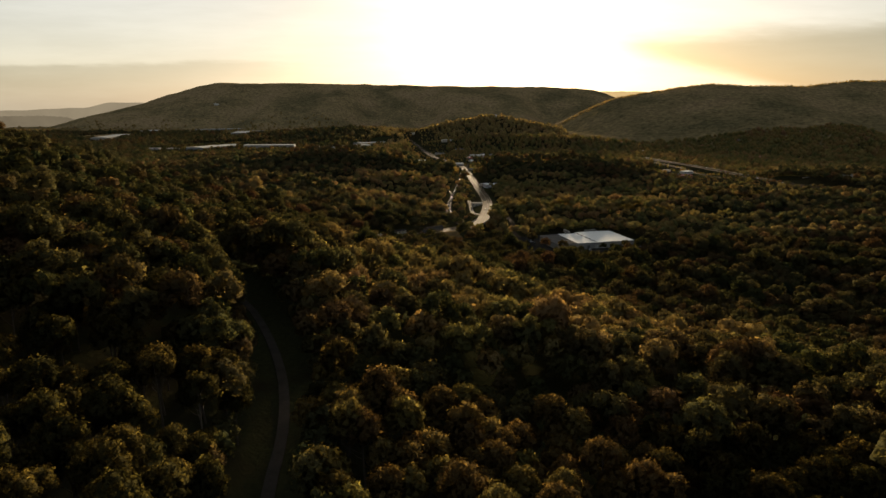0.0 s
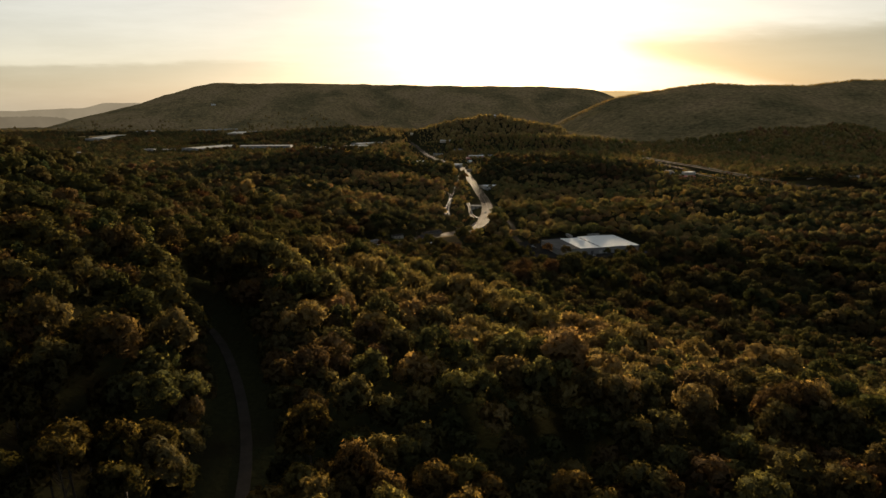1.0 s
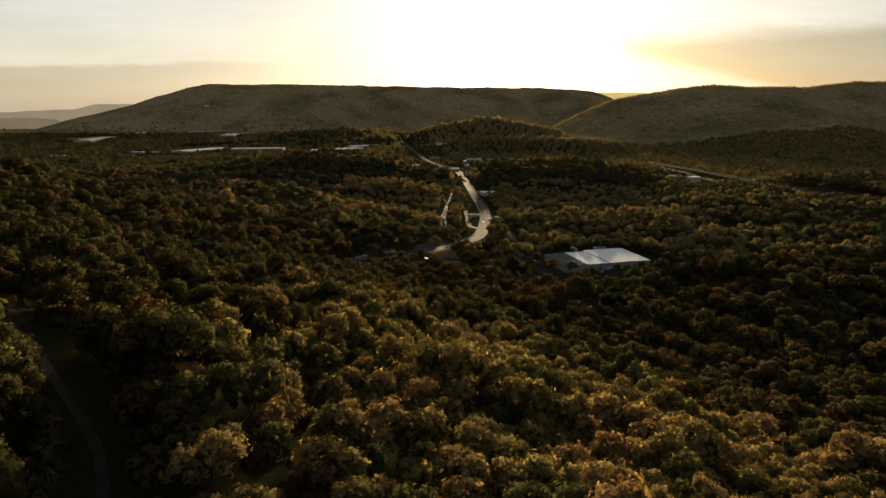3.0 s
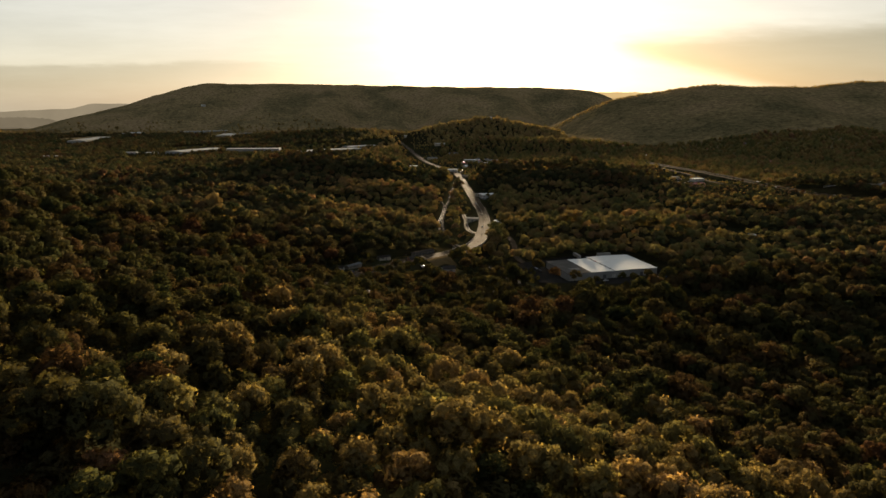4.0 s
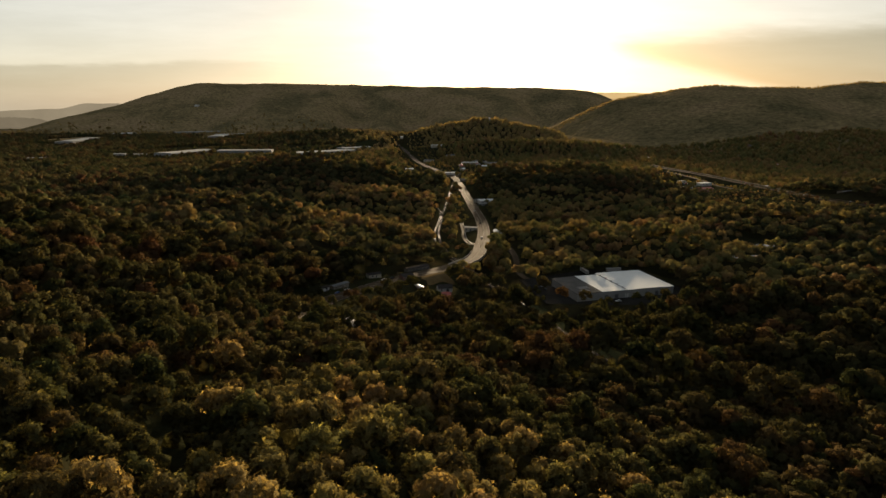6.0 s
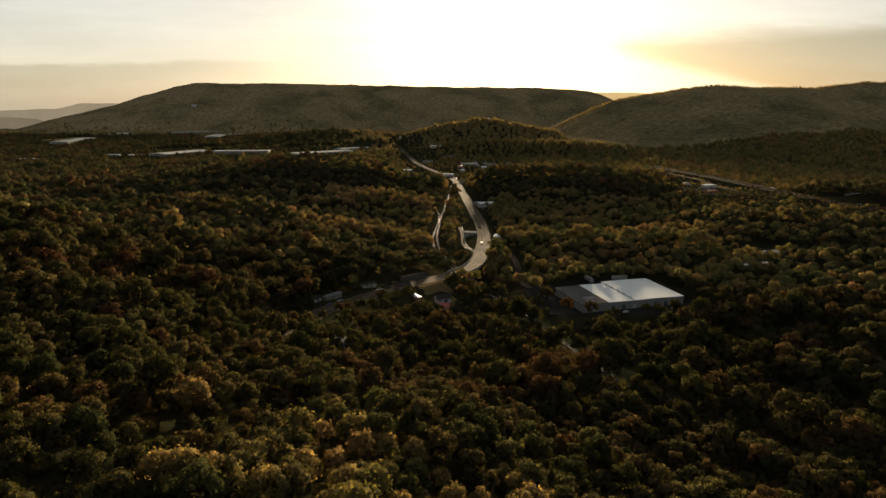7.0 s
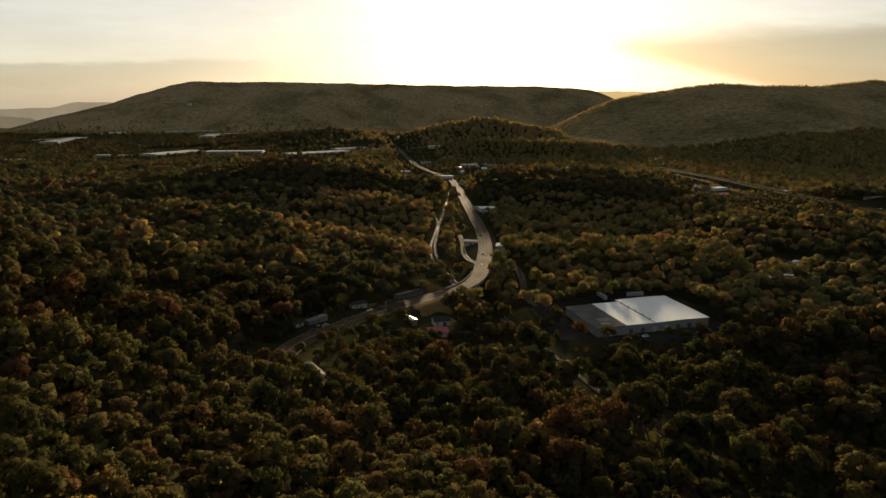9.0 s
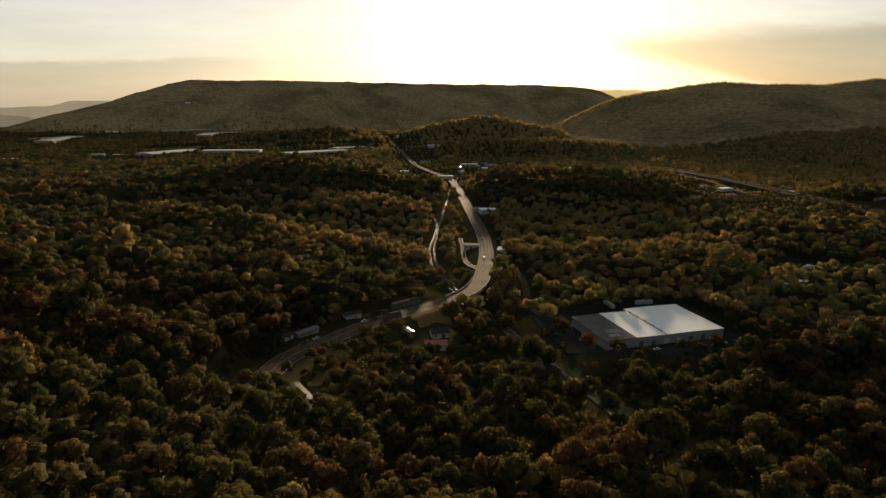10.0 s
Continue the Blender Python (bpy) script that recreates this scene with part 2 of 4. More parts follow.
def ground_material():
    m, N = material("forest_floor")
    where = N.add("ShaderNodeNewGeometry").outputs["Position"]
    broad, mid, fine = N.noise(where, 0.006, 4.0), N.noise(where, 0.07, 5.0), N.noise(where, 0.9, 4.0)
    litter = N.ramp(mid, [(0.3, (0.016, 0.014, 0.008)), (0.55, (0.028, 0.024, 0.012)), (0.75, (0.036, 0.028, 0.015))])
    grass = N.ramp(fine, [(0.3, (0.017, 0.019, 0.009)), (0.7, (0.028, 0.029, 0.013))])
    col = N.mix(N.step(N.math("ADD", N.math("MULTIPLY", broad, 0.6), N.math("MULTIPLY", mid, 0.4)), 0.44, 0.58), litter, grass)
    p = N.add("ShaderNodeBsdfDiffuse")
    N.put(p.inputs[0], col)
    b = N.add("ShaderNodeBump")
    b.inputs["Strength"].default_value, b.inputs["Distance"].default_value = 0.8, 0.4
    N.put(b.inputs["Height"], N.math("ADD", fine, mid))
    N.links.new(b.outputs[0], p.inputs["Normal"])
    out = N.add("ShaderNodeOutputMaterial")
    N.links.new(p.outputs[0], out.inputs[0])
    return m




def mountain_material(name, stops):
    """Woods on the far flanks: brown and olive crowns seen from kilometres off, haze put into the lighter colour."""
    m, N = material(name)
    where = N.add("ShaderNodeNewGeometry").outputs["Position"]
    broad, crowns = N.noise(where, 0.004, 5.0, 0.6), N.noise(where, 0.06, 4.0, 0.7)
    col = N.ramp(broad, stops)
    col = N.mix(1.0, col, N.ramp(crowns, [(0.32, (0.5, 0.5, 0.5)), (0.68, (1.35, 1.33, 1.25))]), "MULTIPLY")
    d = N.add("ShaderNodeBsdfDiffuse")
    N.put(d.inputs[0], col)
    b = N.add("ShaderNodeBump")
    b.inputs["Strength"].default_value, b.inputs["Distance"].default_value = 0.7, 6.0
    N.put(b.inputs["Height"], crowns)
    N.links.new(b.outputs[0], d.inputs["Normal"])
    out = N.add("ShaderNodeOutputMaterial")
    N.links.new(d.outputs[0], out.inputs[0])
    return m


def water_material():
    m, N = material("pond_water")
    p = N.add("ShaderNodeBsdfPrincipled")
    p.inputs["Base Color"].default_value = (0.02, 0.022, 0.018, 1)
    p.inputs["Roughness"].default_value = 0.12
    b = N.add("ShaderNodeBump")
    b.inputs["Strength"].default_value, b.inputs["Distance"].default_value = 0.15, 0.05
    N.put(b.inputs["Height"], N.noise(N.add("ShaderNodeNewGeometry").outputs["Position"], 0.8, 3.0))
    N.links.new(b.outputs[0], p.inputs["Normal"])
    out = N.add("ShaderNodeOutputMaterial")
    N.links.new(p.outputs[0], out.inputs[0])
    return m


def haze_glow_material(name, low, high):
    """Air-paled backdrop of far ridges: the haze is put into a colour that glows."""
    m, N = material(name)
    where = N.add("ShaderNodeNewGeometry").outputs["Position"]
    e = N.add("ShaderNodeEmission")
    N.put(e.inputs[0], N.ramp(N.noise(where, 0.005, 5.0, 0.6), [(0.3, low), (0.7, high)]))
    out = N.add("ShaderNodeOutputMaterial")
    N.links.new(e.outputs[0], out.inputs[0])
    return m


PALE_DISTANCE = haze_glow_material("pale_haze_glow", (0.058, 0.047, 0.031), (0.073, 0.059, 0.039))
DIM_DISTANCE = haze_glow_material("dim_haze_glow", (0.036, 0.029, 0.019), (0.046, 0.037, 0.024))
BRIGHT_DISTANCE = haze_glow_material("bright_haze_glow", (0.142, 0.096, 0.043), (0.17, 0.115, 0.05))
GLASS, FLOOR, WATER = glass_material(), ground_material(), water_material()
# both lighter than real woods, standing in for haze
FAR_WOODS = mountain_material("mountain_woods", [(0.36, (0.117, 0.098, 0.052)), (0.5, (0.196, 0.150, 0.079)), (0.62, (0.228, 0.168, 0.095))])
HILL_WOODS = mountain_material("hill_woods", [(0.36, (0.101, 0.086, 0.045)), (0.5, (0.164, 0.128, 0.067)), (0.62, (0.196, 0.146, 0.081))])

# ---------------------------------------------------------------- terrain
# Heights in metres over the valley floor. Each row: height, x, y, half-width, half-depth, turn (radians).
NEAR_HILLS = [
    (152.7, -430.8, 353.6, 145.1, 526.6, 0.54),
    (52.5, -1.8, -231.1, 121.6, 994.5, 0.25),
    (153.2, 393.0, -258.1, 103.4, 357.9, 0.59),
    (-5.5, -22.0, 74.0, 55.0, 42.0, 0.0),
    (-5.0, 105.0, 262.0, 45.0, 45.0, 0.0),
    (17.0, -210.0, 842.0, 115.0, 34.0, -0.38),
    (22.0, 200.0, 792.0, 85.0, 24.0, -0.33),
    (34.0, 120.0, 1200.0, 85.0, 62.0, 0.0),
    (37.0, 292.0, 1190.0, 80.0, 66.0, -0.1),
    (50.0, -185.0, 1265.0, 115.0, 82.0, 0.1),
    (17.0, -62.0, 1048.0, 75.0, 32.0, -0.1),
    (10.0, -300.0, 1080.0, 140.0, 45.0, 0.15),
    (14.0, -540.0, 1180.0, 200.0, 60.0, 0.1),
]
FAR_HILLS = [
    (78.0, 200.0, 2330.0, 185.0, 110.0, 0.0),
    (25.0, -60.0, 2350.0, 200.0, 100.0, 0.0),
    (38.0, 115.0, 2010.0, 160.0, 60.0, 0.0),
    (20.0, 400.0, 2010.0, 120.0, 60.0, 0.0),
    (36.0, -380.0, 2660.0, 260.0, 130.0, 0.0),
    (27.5, 587.5, 2187.5, 212.5, 162.5, 0.2),
    (20.0, 700.0, 1125.0, 200.0, 75.0, 0.1),
    (12.0, 525.0, 900.0, 150.0, 45.0, -0.1),
    (13.0, -78.0, 688.0, 52.0, 26.0, 0.2),
]

# Knolls and hollows of the near slope: height, x, y, half-width.
FOLDS = [
    (7.3, 120, 440, 45), (6.0, -40, 180, 45), (-9.3, 260, 420, 45), (-6.0, -40, 440, 32), (6.8, 20, 320, 45), (-9.6, -320, 980, 95), (-5.7, -160, 260, 32), (-4.9, 160, 240, 65),
    (-5.7, 260, 560, 45), (5.7, 160, 500, 32), (-5.8, -100, 360, 32), (3.3, -120, 440, 32), (-6.7, -160, 580, 32), (-3.8, 120, 860, 65), (-6.2, -260, 700, 32), (5.0, -320, 580, 95)]


def skyline(x, xs, zs, soft):
    """A crest line through a few heights, softened by averaging over a window."""
    s = 0.0
    for k in (-1.0, -0.5, 0.0, 0.5, 1.0):
        s = s + np.interp(x + k * soft, xs, zs)
    return s / 5.0


def flank(d, front, back):
    """Cross profile of a ridge: d metres past the crest line (minus: in front of it)."""
    u = np.clip(np.where(d < 0, -d / front, d / back), 0, 1)
    return 0.5 + 0.5 * np.cos(np.pi * u ** 0.85)


def base_height(x, y):
    x, y = np.asarray(x, float), np.asarray(y, float)
    z = np.full(np.broadcast(x, y).shape, 1.1)
    for a, cx, cy, sx, sy, r in NEAR_HILLS + FAR_HILLS:
        c, s = math.cos(r), math.sin(r)
        u, v = (c * (x - cx) + s * (y - cy)) / sx, (-s * (x - cx) + c * (y - cy)) / sy
        z = z + a * np.exp(-0.5 * (u * u + v * v))
    for a, cx, cy, sx in FOLDS:
        z = z + a * np.exp(-0.5 * ((x - cx) ** 2 + (y - cy) ** 2) / sx ** 2)
    far = np.clip((y - 1125) / 1875, 0, 1)
    z = z + far * 20
    # the long flat-topped mountain that closes the valley: bearing (x / y) and rise (over the eye's level, per metre)
    bearing, away = x / np.maximum(y, 400.0), np.hypot(x, y)
    rise = skyline(bearing, (-0.853, -0.659, -0.574, -0.528, -0.481, -0.435, -0.398, -0.357, -0.308, -0.272, -0.165, 0.014, 0.153, 0.23, 0.252, 0.271, 0.331, 0.424),
                   (-0.0542, -0.0399, -0.0185, -0.0079, 0.0026, 0.0166, 0.027, 0.0357, 0.0331, 0.0348, 0.0331, 0.0296, 0.0288, 0.0253, 0.021, 0.0131, -0.0114, -0.0381), 0.008)
    ripple = 14 * np.sin(x / 190.0 + 0.6 * np.sin(x / 80.0)) + 6 * np.sin(x / 64.0)
    c = np.where(y > 900, 152.5 + rise * 4680 / np.hypot(1, bearing), 0)
    z = np.maximum(z, c * flank(away - 4680 - 0.4 * ripple, 1300 + 20 * ripple, 250))
    # the wooded mountain beside it
    c = skyline(x, (475, 600, 740, 900, 1047, 1237, 1412, 1637, 1875, 2125, 2750), (25, 105, 172, 205, 228, 246, 233, 236, 260, 255, 225), 35)
    ripple = 18 * np.sin(x / 150.0 + 0.5 * np.sin(x / 59.0)) + 8 * np.sin(x / 49.0)
    z = np.maximum(z, c * flank(y - 2840 - 0.3 * ripple, 1310 + 9 * ripple, 1100))
    fold = 2.4 * np.sin(x / 51.0 + 1.0 + 0.7 * np.sin(y / 83.0)) * np.sin(y / 66.0) + 1.7 * np.sin(x / 21.0 + 0.4 * np.sin(y / 33.0)) * np.sin(y / 29.0 + 2.0) + 1.0 * np.sin(x / 12.0 + y / 27.0) * np.sin(y / 14.0 - x / 31.0)
    # low ridges lying across the valley floor
    lie = y + 0.25 * x + 26 * np.sin(x / 74.0) + 14 * np.sin(x / 31.0 + 1.3)
    crest = (1 - np.abs(np.sin(lie / 27.0 + 0.8 * np.sin(x / 140.0)))) ** 1.5
    mask = np.clip((y - 400) / 80, 0, 1) * np.clip((1500 - y) / 200, 0, 1) * np.clip((np.abs(x - 25) - 60) / 60, 0, 1)
    return z + fold + mask * (8.5 * crest - 3.2)

# ---------------------------------------------------------------- routes: centre lines (x, y, z)
MAIN_ROAD = [(-77.5, 500, 32.5), (-71.9, 528.8, 30), (-69.8, 546.2, 28.1), (-64.4, 563.8, 26.2), (-52.9, 586.2, 23.5), (-45, 602.5, 22), (-32, 621.2, 20.6), (-15, 642.5, 19.5), (-1.9, 656.2, 18.8), (12.1, 669.4, 18.1), (26.8, 686.9, 17.5), (40, 708.8, 17), (48.4, 736.2, 16.5), (54.4, 775, 16), (60.1, 818.8, 15.4), (64, 871.2, 14.4), (65.8, 951.2, 12.5), (63.8, 1030, 11.2), (61.5, 1125, 10), (58.2, 1220, 9.8), (53.8, 1335, 10), (43.8, 1467.5, 10.6), (6.2, 1600, 11.9), (-31.2, 1738.8, 13.8), (-63.8, 1951.2, 16.2), (-107.5, 2257.5, 21.2), (-163.8, 2617.5, 26.2)]
RAIL_WAY = [(65, 1562.5, 7.5), (41.2, 1362.5, 6.9), (33.4, 1240, 6.2), (26, 1146.2, 6.2), (20.8, 1068.8, 6.2), (16.4, 1017.5, 6.2), (13, 950, 6.2), (10.2, 892.5, 6.2), (10.8, 855, 6.2), (12.8, 821.2, 6.2), (19, 781.2, 6.2), (24.5, 757.5, 6.2), (31, 735, 6.2), (40, 708.8, 6.2), (50.6, 680, 6.2), (62.8, 646.2, 5.8), (73.8, 616.2, 5.2), (83.8, 585, 5), (100, 531.2, 5), (122.5, 462.5, 6.2)]
BRANCH_WAY = [(-62.5, 1206.2, 7.5), (-17.5, 1137.5, 6.5), (-0.4, 1100, 6.3), (11.5, 1061.2, 6.2), (14, 1017.5, 6.2), (10.2, 952.5, 6.2), (5.5, 892.5, 6.2), (5.8, 855, 6.2), (8, 821.2, 6.2), (14.5, 780, 6.2), (20.2, 756.2, 6.2), (26.8, 733.1, 6.2), (36, 706.2, 6.2), (46.6, 677.5, 6.2), (58.8, 644.4, 5.8), (69.8, 614.4, 5.2)]
RAMP = [(38.8, 918.8, 11.9), (40, 876.2, 11.2), (39.2, 851.2, 11), (39.2, 828.8, 11.2), (41.2, 803.8, 12.2), (46.2, 782.5, 14.5), (51.2, 763.8, 16.1)]
SIDE_ROAD = [(72.5, 815, 10.6), (80.6, 800, 9.4), (85.4, 790, 8.8), (87.8, 772.5, 8.1), (86.9, 740, 7.5), (83.8, 706.2, 6.9), (87.5, 681.2, 6.2), (100, 666.2, 6.2), (115, 658.8, 6.2)]
HIGHWAY = [(545, 1690, 14.5), (567.5, 1611.2, 12.5), (596.2, 1473.8, 12.5), (611.2, 1330, 12.5), (620, 1240, 12.5), (630, 1162.5, 12.5), (652.5, 1087.5, 12.5), (700, 975, 12.5), (800, 812.5, 12.5)]
FRONTAGE = [(535, 1550, 12.5), (542.5, 1483.8, 12.5), (546.2, 1397.5, 12.5), (538.8, 1287.5, 12.5), (565, 1200, 12.5), (602.5, 1131.2, 12.5), (631.2, 1062.5, 12.5)]
FOREST_ROAD = [(-8, 12, 98), (-15, 40, 97), (-22, 62, 97), (-26, 80, 96.5), (-28.5, 98, 96), (-33.5, 118, 96), (-42, 140, 96), (-53, 162, 96.5), (-62, 174, 97.5), (-80, 193, 100), (-97, 210, 102), (-120, 227, 105), (-150, 245, 109)]

ROUTES = [  # centre line, half-width kept level, fall-off beside it
    (HIGHWAY, 17, 14), (FRONTAGE, 5, 12), (SIDE_ROAD, 4, 10), (FOREST_ROAD, 4.5, 7), (MAIN_ROAD, 10, 16), (RAIL_WAY, 5, 9), (BRANCH_WAY, 5, 9), (RAMP, 3.5, 5)]


def smooth_line(points, step):
    """A centripetal run of points through the given ones, about step metres apart."""
    p = np.array([(*q, 0.0)[:3] for q in points], float)
    p = np.vstack([2 * p[0] - p[1], p, 2 * p[-1] - p[-2]])
    out = []
    for i in range(1, len(p) - 2):
        a, b, c, d = p[i - 1:i + 3]
        n = max(1, int(np.linalg.norm(c - b) / step))
        for k in range(n):
            t = k / n
            out.append(0.5 * (2 * b + (c - a) * t + (2 * a - 5 * b + 4 * c - d) * t * t + (3 * b - 3 * c + d - a) * t ** 3))
    out.append(p[-2])
    return np.array(out)


def near_line(line, x, y):
    """The plan distance to a line and its height at the nearest place."""
    best, height = np.full(x.shape, 1e9), np.zeros(x.shape)
    for a, b in zip(line[:-1], line[1:]):
        v = b - a
        t = np.clip(((x - a[0]) * v[0] + (y - a[1]) * v[1]) / max(1e-9, v[0] ** 2 + v[1] ** 2), 0, 1)
        d = np.hypot(x - a[0] - t * v[0], y - a[1] - t * v[1])
        hit = d < best
        best, height = np.where(hit, d, best), np.where(hit, a[2] + t * v[2], height)
    return best, height


LINES = [(smooth_line(p, 18.0), half, fall) for p, half, fall in ROUTES]


def bench(z, d, level, half, fall):
    w = np.clip((d - half) / fall, 0, 1)
    w = w * w * (3 - 2 * w)
    return level * (1 - w) + z * w


def in_box(x, y, cx, cy, turn, hx, hy):
    """The plan distance outside a turned rectangle."""
    c, s = math.cos(turn), math.sin(turn)
    u, v = np.abs(c * (x - cx) + s * (y - cy)) - hx, np.abs(-s * (x - cx) + c * (y - cy)) - hy
    return np.hypot(np.maximum(u, 0), np.maximum(v, 0))


STORE_TURN = radians(15.3)
LEVELS = [  # level yards: x, y, turn, half-sizes, height, fall
    (153.5, 639.5, STORE_TURN, 62, 42, 8, 20), (497.5, 1262.5, 0.5, 57.5, 68.8, 12, 22.5), (-50, 600, 0.85, 55, 11.2, 22.8, 15), (2.5, 612.5, 0.6, 22.5, 20, 13.8, 20), (82.5, 1085, 0.1, 15, 30, 10.5, 17.5),
    (-42.5, 490, -0.85, 20, 7.5, 31.9, 10), (162.5, 1737.5, 0.0, 150, 75, 12.5, 50), (368, 826, 0.15, 30, 9, 2.0, 14), (330, 775, 0.3, 22, 6, 2.0, 12)]


def ground_height(x, y):
    x, y = np.asarray(x, float), np.asarray(y, float)
    z = base_height(x, y)
    for cx, cy, turn, hx, hy, level, fall in LEVELS:
        z = bench(z, in_box(x, y, cx, cy, turn, hx, hy), level, 0.0, fall)
    for line, half, fall in LINES:
        lo, hi = line.min(0) - half - fall, line.max(0) + half + fall
        m = (x > lo[0]) & (x < hi[0]) & (y > lo[1]) & (y < hi[1])
        if m.any():
            d, level = near_line(line, x[m], y[m])
            z[m] = bench(z[m], d, level - 0.35, half, fall)
    return z


def height_at(x, y):
    return float(ground_height(np.array([float(x)]), np.array([float(y)]))[0])


def mesh_object(name, verts, faces, mat, parent=None, smooth=False):
    me = bpy.data.meshes.new(name)
    me.from_pydata([tuple(v) for v in verts], [], faces)
    me.materials.append(mat)
    if smooth:
        me.polygons.foreach_set("use_smooth", [True] * len(me.polygons))
    me.update()
    ob = new(name, me)
    ob.parent = parent
    return ob


def build_ground():
    """One sheet, fine below the flight and coarser with distance, to the edge of sight."""
    ys = [-300.0]
    while ys[-1] < 4960:
        y = ys[-1]
        ys.append(y + (10 if y < 0 else 5.0 if y < 900 else 8 if y < 1500 else 15 if y < 3000 else 26))
    ys = np.array(ys)
    us = np.linspace(-1, 1, 211)
    us = 0.55 * us + 0.45 * us ** 3
    Y, U = np.meshgrid(ys, us, indexing="ij")
    X = U * (420 + 0.86 * np.maximum(Y, 0))
    Z = ground_height(X.ravel(), Y.ravel())
    nv, nu = Y.shape
    i = np.arange(nv * nu).reshape(nv, nu)
    f = np.stack([i[:-1, :-1], i[:-1, 1:], i[1:, 1:], i[1:, :-1]], -1).reshape(-1, 4)
    ob = mesh_object("ground", np.stack([X.ravel(), Y.ravel(), Z], 1), f.tolist(), FLOOR, smooth=True)
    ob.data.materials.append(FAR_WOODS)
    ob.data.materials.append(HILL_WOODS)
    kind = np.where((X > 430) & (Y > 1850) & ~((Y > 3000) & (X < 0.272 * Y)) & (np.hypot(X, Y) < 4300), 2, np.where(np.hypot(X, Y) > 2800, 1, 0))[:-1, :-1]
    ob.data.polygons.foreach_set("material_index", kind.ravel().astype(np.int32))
    tagged(ob, "dark leaf-littered forest floor rolling to distant mountains", "ground", kind="structure")


build_ground()


def far_ridge(label, bearings, rises, away, mat):
    """A ridge at the edge of sight, standing behind everything: bearing (x / y) and rise over the eye's level."""
    u = np.linspace(bearings[0], bearings[-1], 90)
    crest = 152.5 + skyline(u, bearings, rises, 0.006) * away / np.hypot(1, u) + 1.5 * np.sin(u * 900) + 1.2 * np.sin(u * 2100 + 1)
    y = away / np.hypot(1, u)
    v, f = [], []
    for k, (out, low) in enumerate(((-160, 1.0), (-60, 0.35), (0, 0.0), (40, 1.0))):
        v += [(a * b * (1 + out / away), b * (1 + out / away), c * (1 - low) - 120 * low) for a, b, c in zip(u, y, crest)]
    n = len(u)
    for k in range(3):
        f += [(k * n + i, k * n + i + 1, (k + 1) * n + i + 1, (k + 1) * n + i) for i in range(n - 1)]
    tagged(mesh_object("backdrop", v, f, mat, smooth=True), label, "distant ridge", kind="structure")


# unlit ridges that glow in the colour of haze
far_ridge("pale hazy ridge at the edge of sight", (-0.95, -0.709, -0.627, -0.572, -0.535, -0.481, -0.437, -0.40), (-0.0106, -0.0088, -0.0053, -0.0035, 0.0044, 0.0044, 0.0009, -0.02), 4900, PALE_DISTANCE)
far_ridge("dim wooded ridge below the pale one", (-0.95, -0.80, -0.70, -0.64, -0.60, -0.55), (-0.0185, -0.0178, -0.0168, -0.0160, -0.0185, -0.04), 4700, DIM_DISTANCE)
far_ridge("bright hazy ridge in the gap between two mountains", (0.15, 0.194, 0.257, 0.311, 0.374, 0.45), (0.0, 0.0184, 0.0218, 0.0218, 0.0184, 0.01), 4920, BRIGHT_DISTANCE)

def ribbon(name, points, width, mat, lift, step=6.0, offset=0.0, parent=None, thick=0.3, dash=None):
    """A strip of road along a line, with its edges turned down; dash: (painted, bare) lengths."""
    p = smooth_line(points, step)
    t = np.gradient(p[:, :2], axis=0)
    t /= np.linalg.norm(t, axis=1)[:, None] + 1e-9
    n = np.stack([t[:, 1], -t[:, 0]], 1)
    verts, faces = [], []
    for q, m in zip(p, n):
        for side, dz in ((-1, -thick), (-1, 0), (1, 0), (1, -thick)):
            o = offset + side * width / 2
            verts.append((q[0] + m[0] * o, q[1] + m[1] * o, q[2] + lift + dz))
    for k in range(len(p) - 1):
        if dash and k % (dash[0] + dash[1]) >= dash[0]:
            continue
        a, b = 4 * k, 4 * k + 4
        faces += [(a + j, a + j + 1, b + j + 1, b + j) for j in range(3)]
    return mesh_object(name, verts, faces, mat, parent)


def road(name, label, points, width, mat, lines=(), category="road"):
    ob = ribbon(name, points, width, mat, 0.0)
    tagged(ob, label, category, kind="structure")
    for off, w, dash in lines:
        ribbon("road_marking", points, w, WHITE_LINE, 0.03, 4.0, off, ob, 0.02, dash)
    return ob


road("road", "sunlit grey asphalt four-lane road curving through the wooded valley", MAIN_ROAD, 14.5, ASPHALT, ((-6.8, 0.25, None), (6.8, 0.25, None), (-0.25, 0.2, None), (0.25, 0.2, None), (-3.4, 0.2, (1, 2)), (3.4, 0.2, (1, 2))))
road("road", "narrow pale access lane looping down beside the main road", RAMP, 4.2, ASPHALT)
road("road", "narrow grey side road leading to the warehouse", SIDE_ROAD, 6.0, ASPHALT)
road("road", "shaded gravel track through a cut in the forest", FOREST_ROAD, 2.0, GRAVEL)
for off in (-9.5, 9.5):
    ribbon_points = [(x + off, y, z) for x, y, z in HIGHWAY]
    road("highway_carriageway", "distant grey highway carriageway on the valley floor", ribbon_points, 10.5, ASPHALT, ((0.0, 0.25, (1, 2)),))
road("road", "frontage road beside the distant highway", FRONTAGE, 7.5, ASPHALT)


def kerb_line(points, off, label):
    """A low pale retaining kerb along a lane."""
    ob = ribbon("kerb", points, 0.4, KERB_STONE, 0.45, 4.0, off, None, 0.8)
    tagged(ob, label, "kerb", kind="structure")


kerb_line(RAMP, -2.4, "pale concrete retaining kerb along the looping lane")


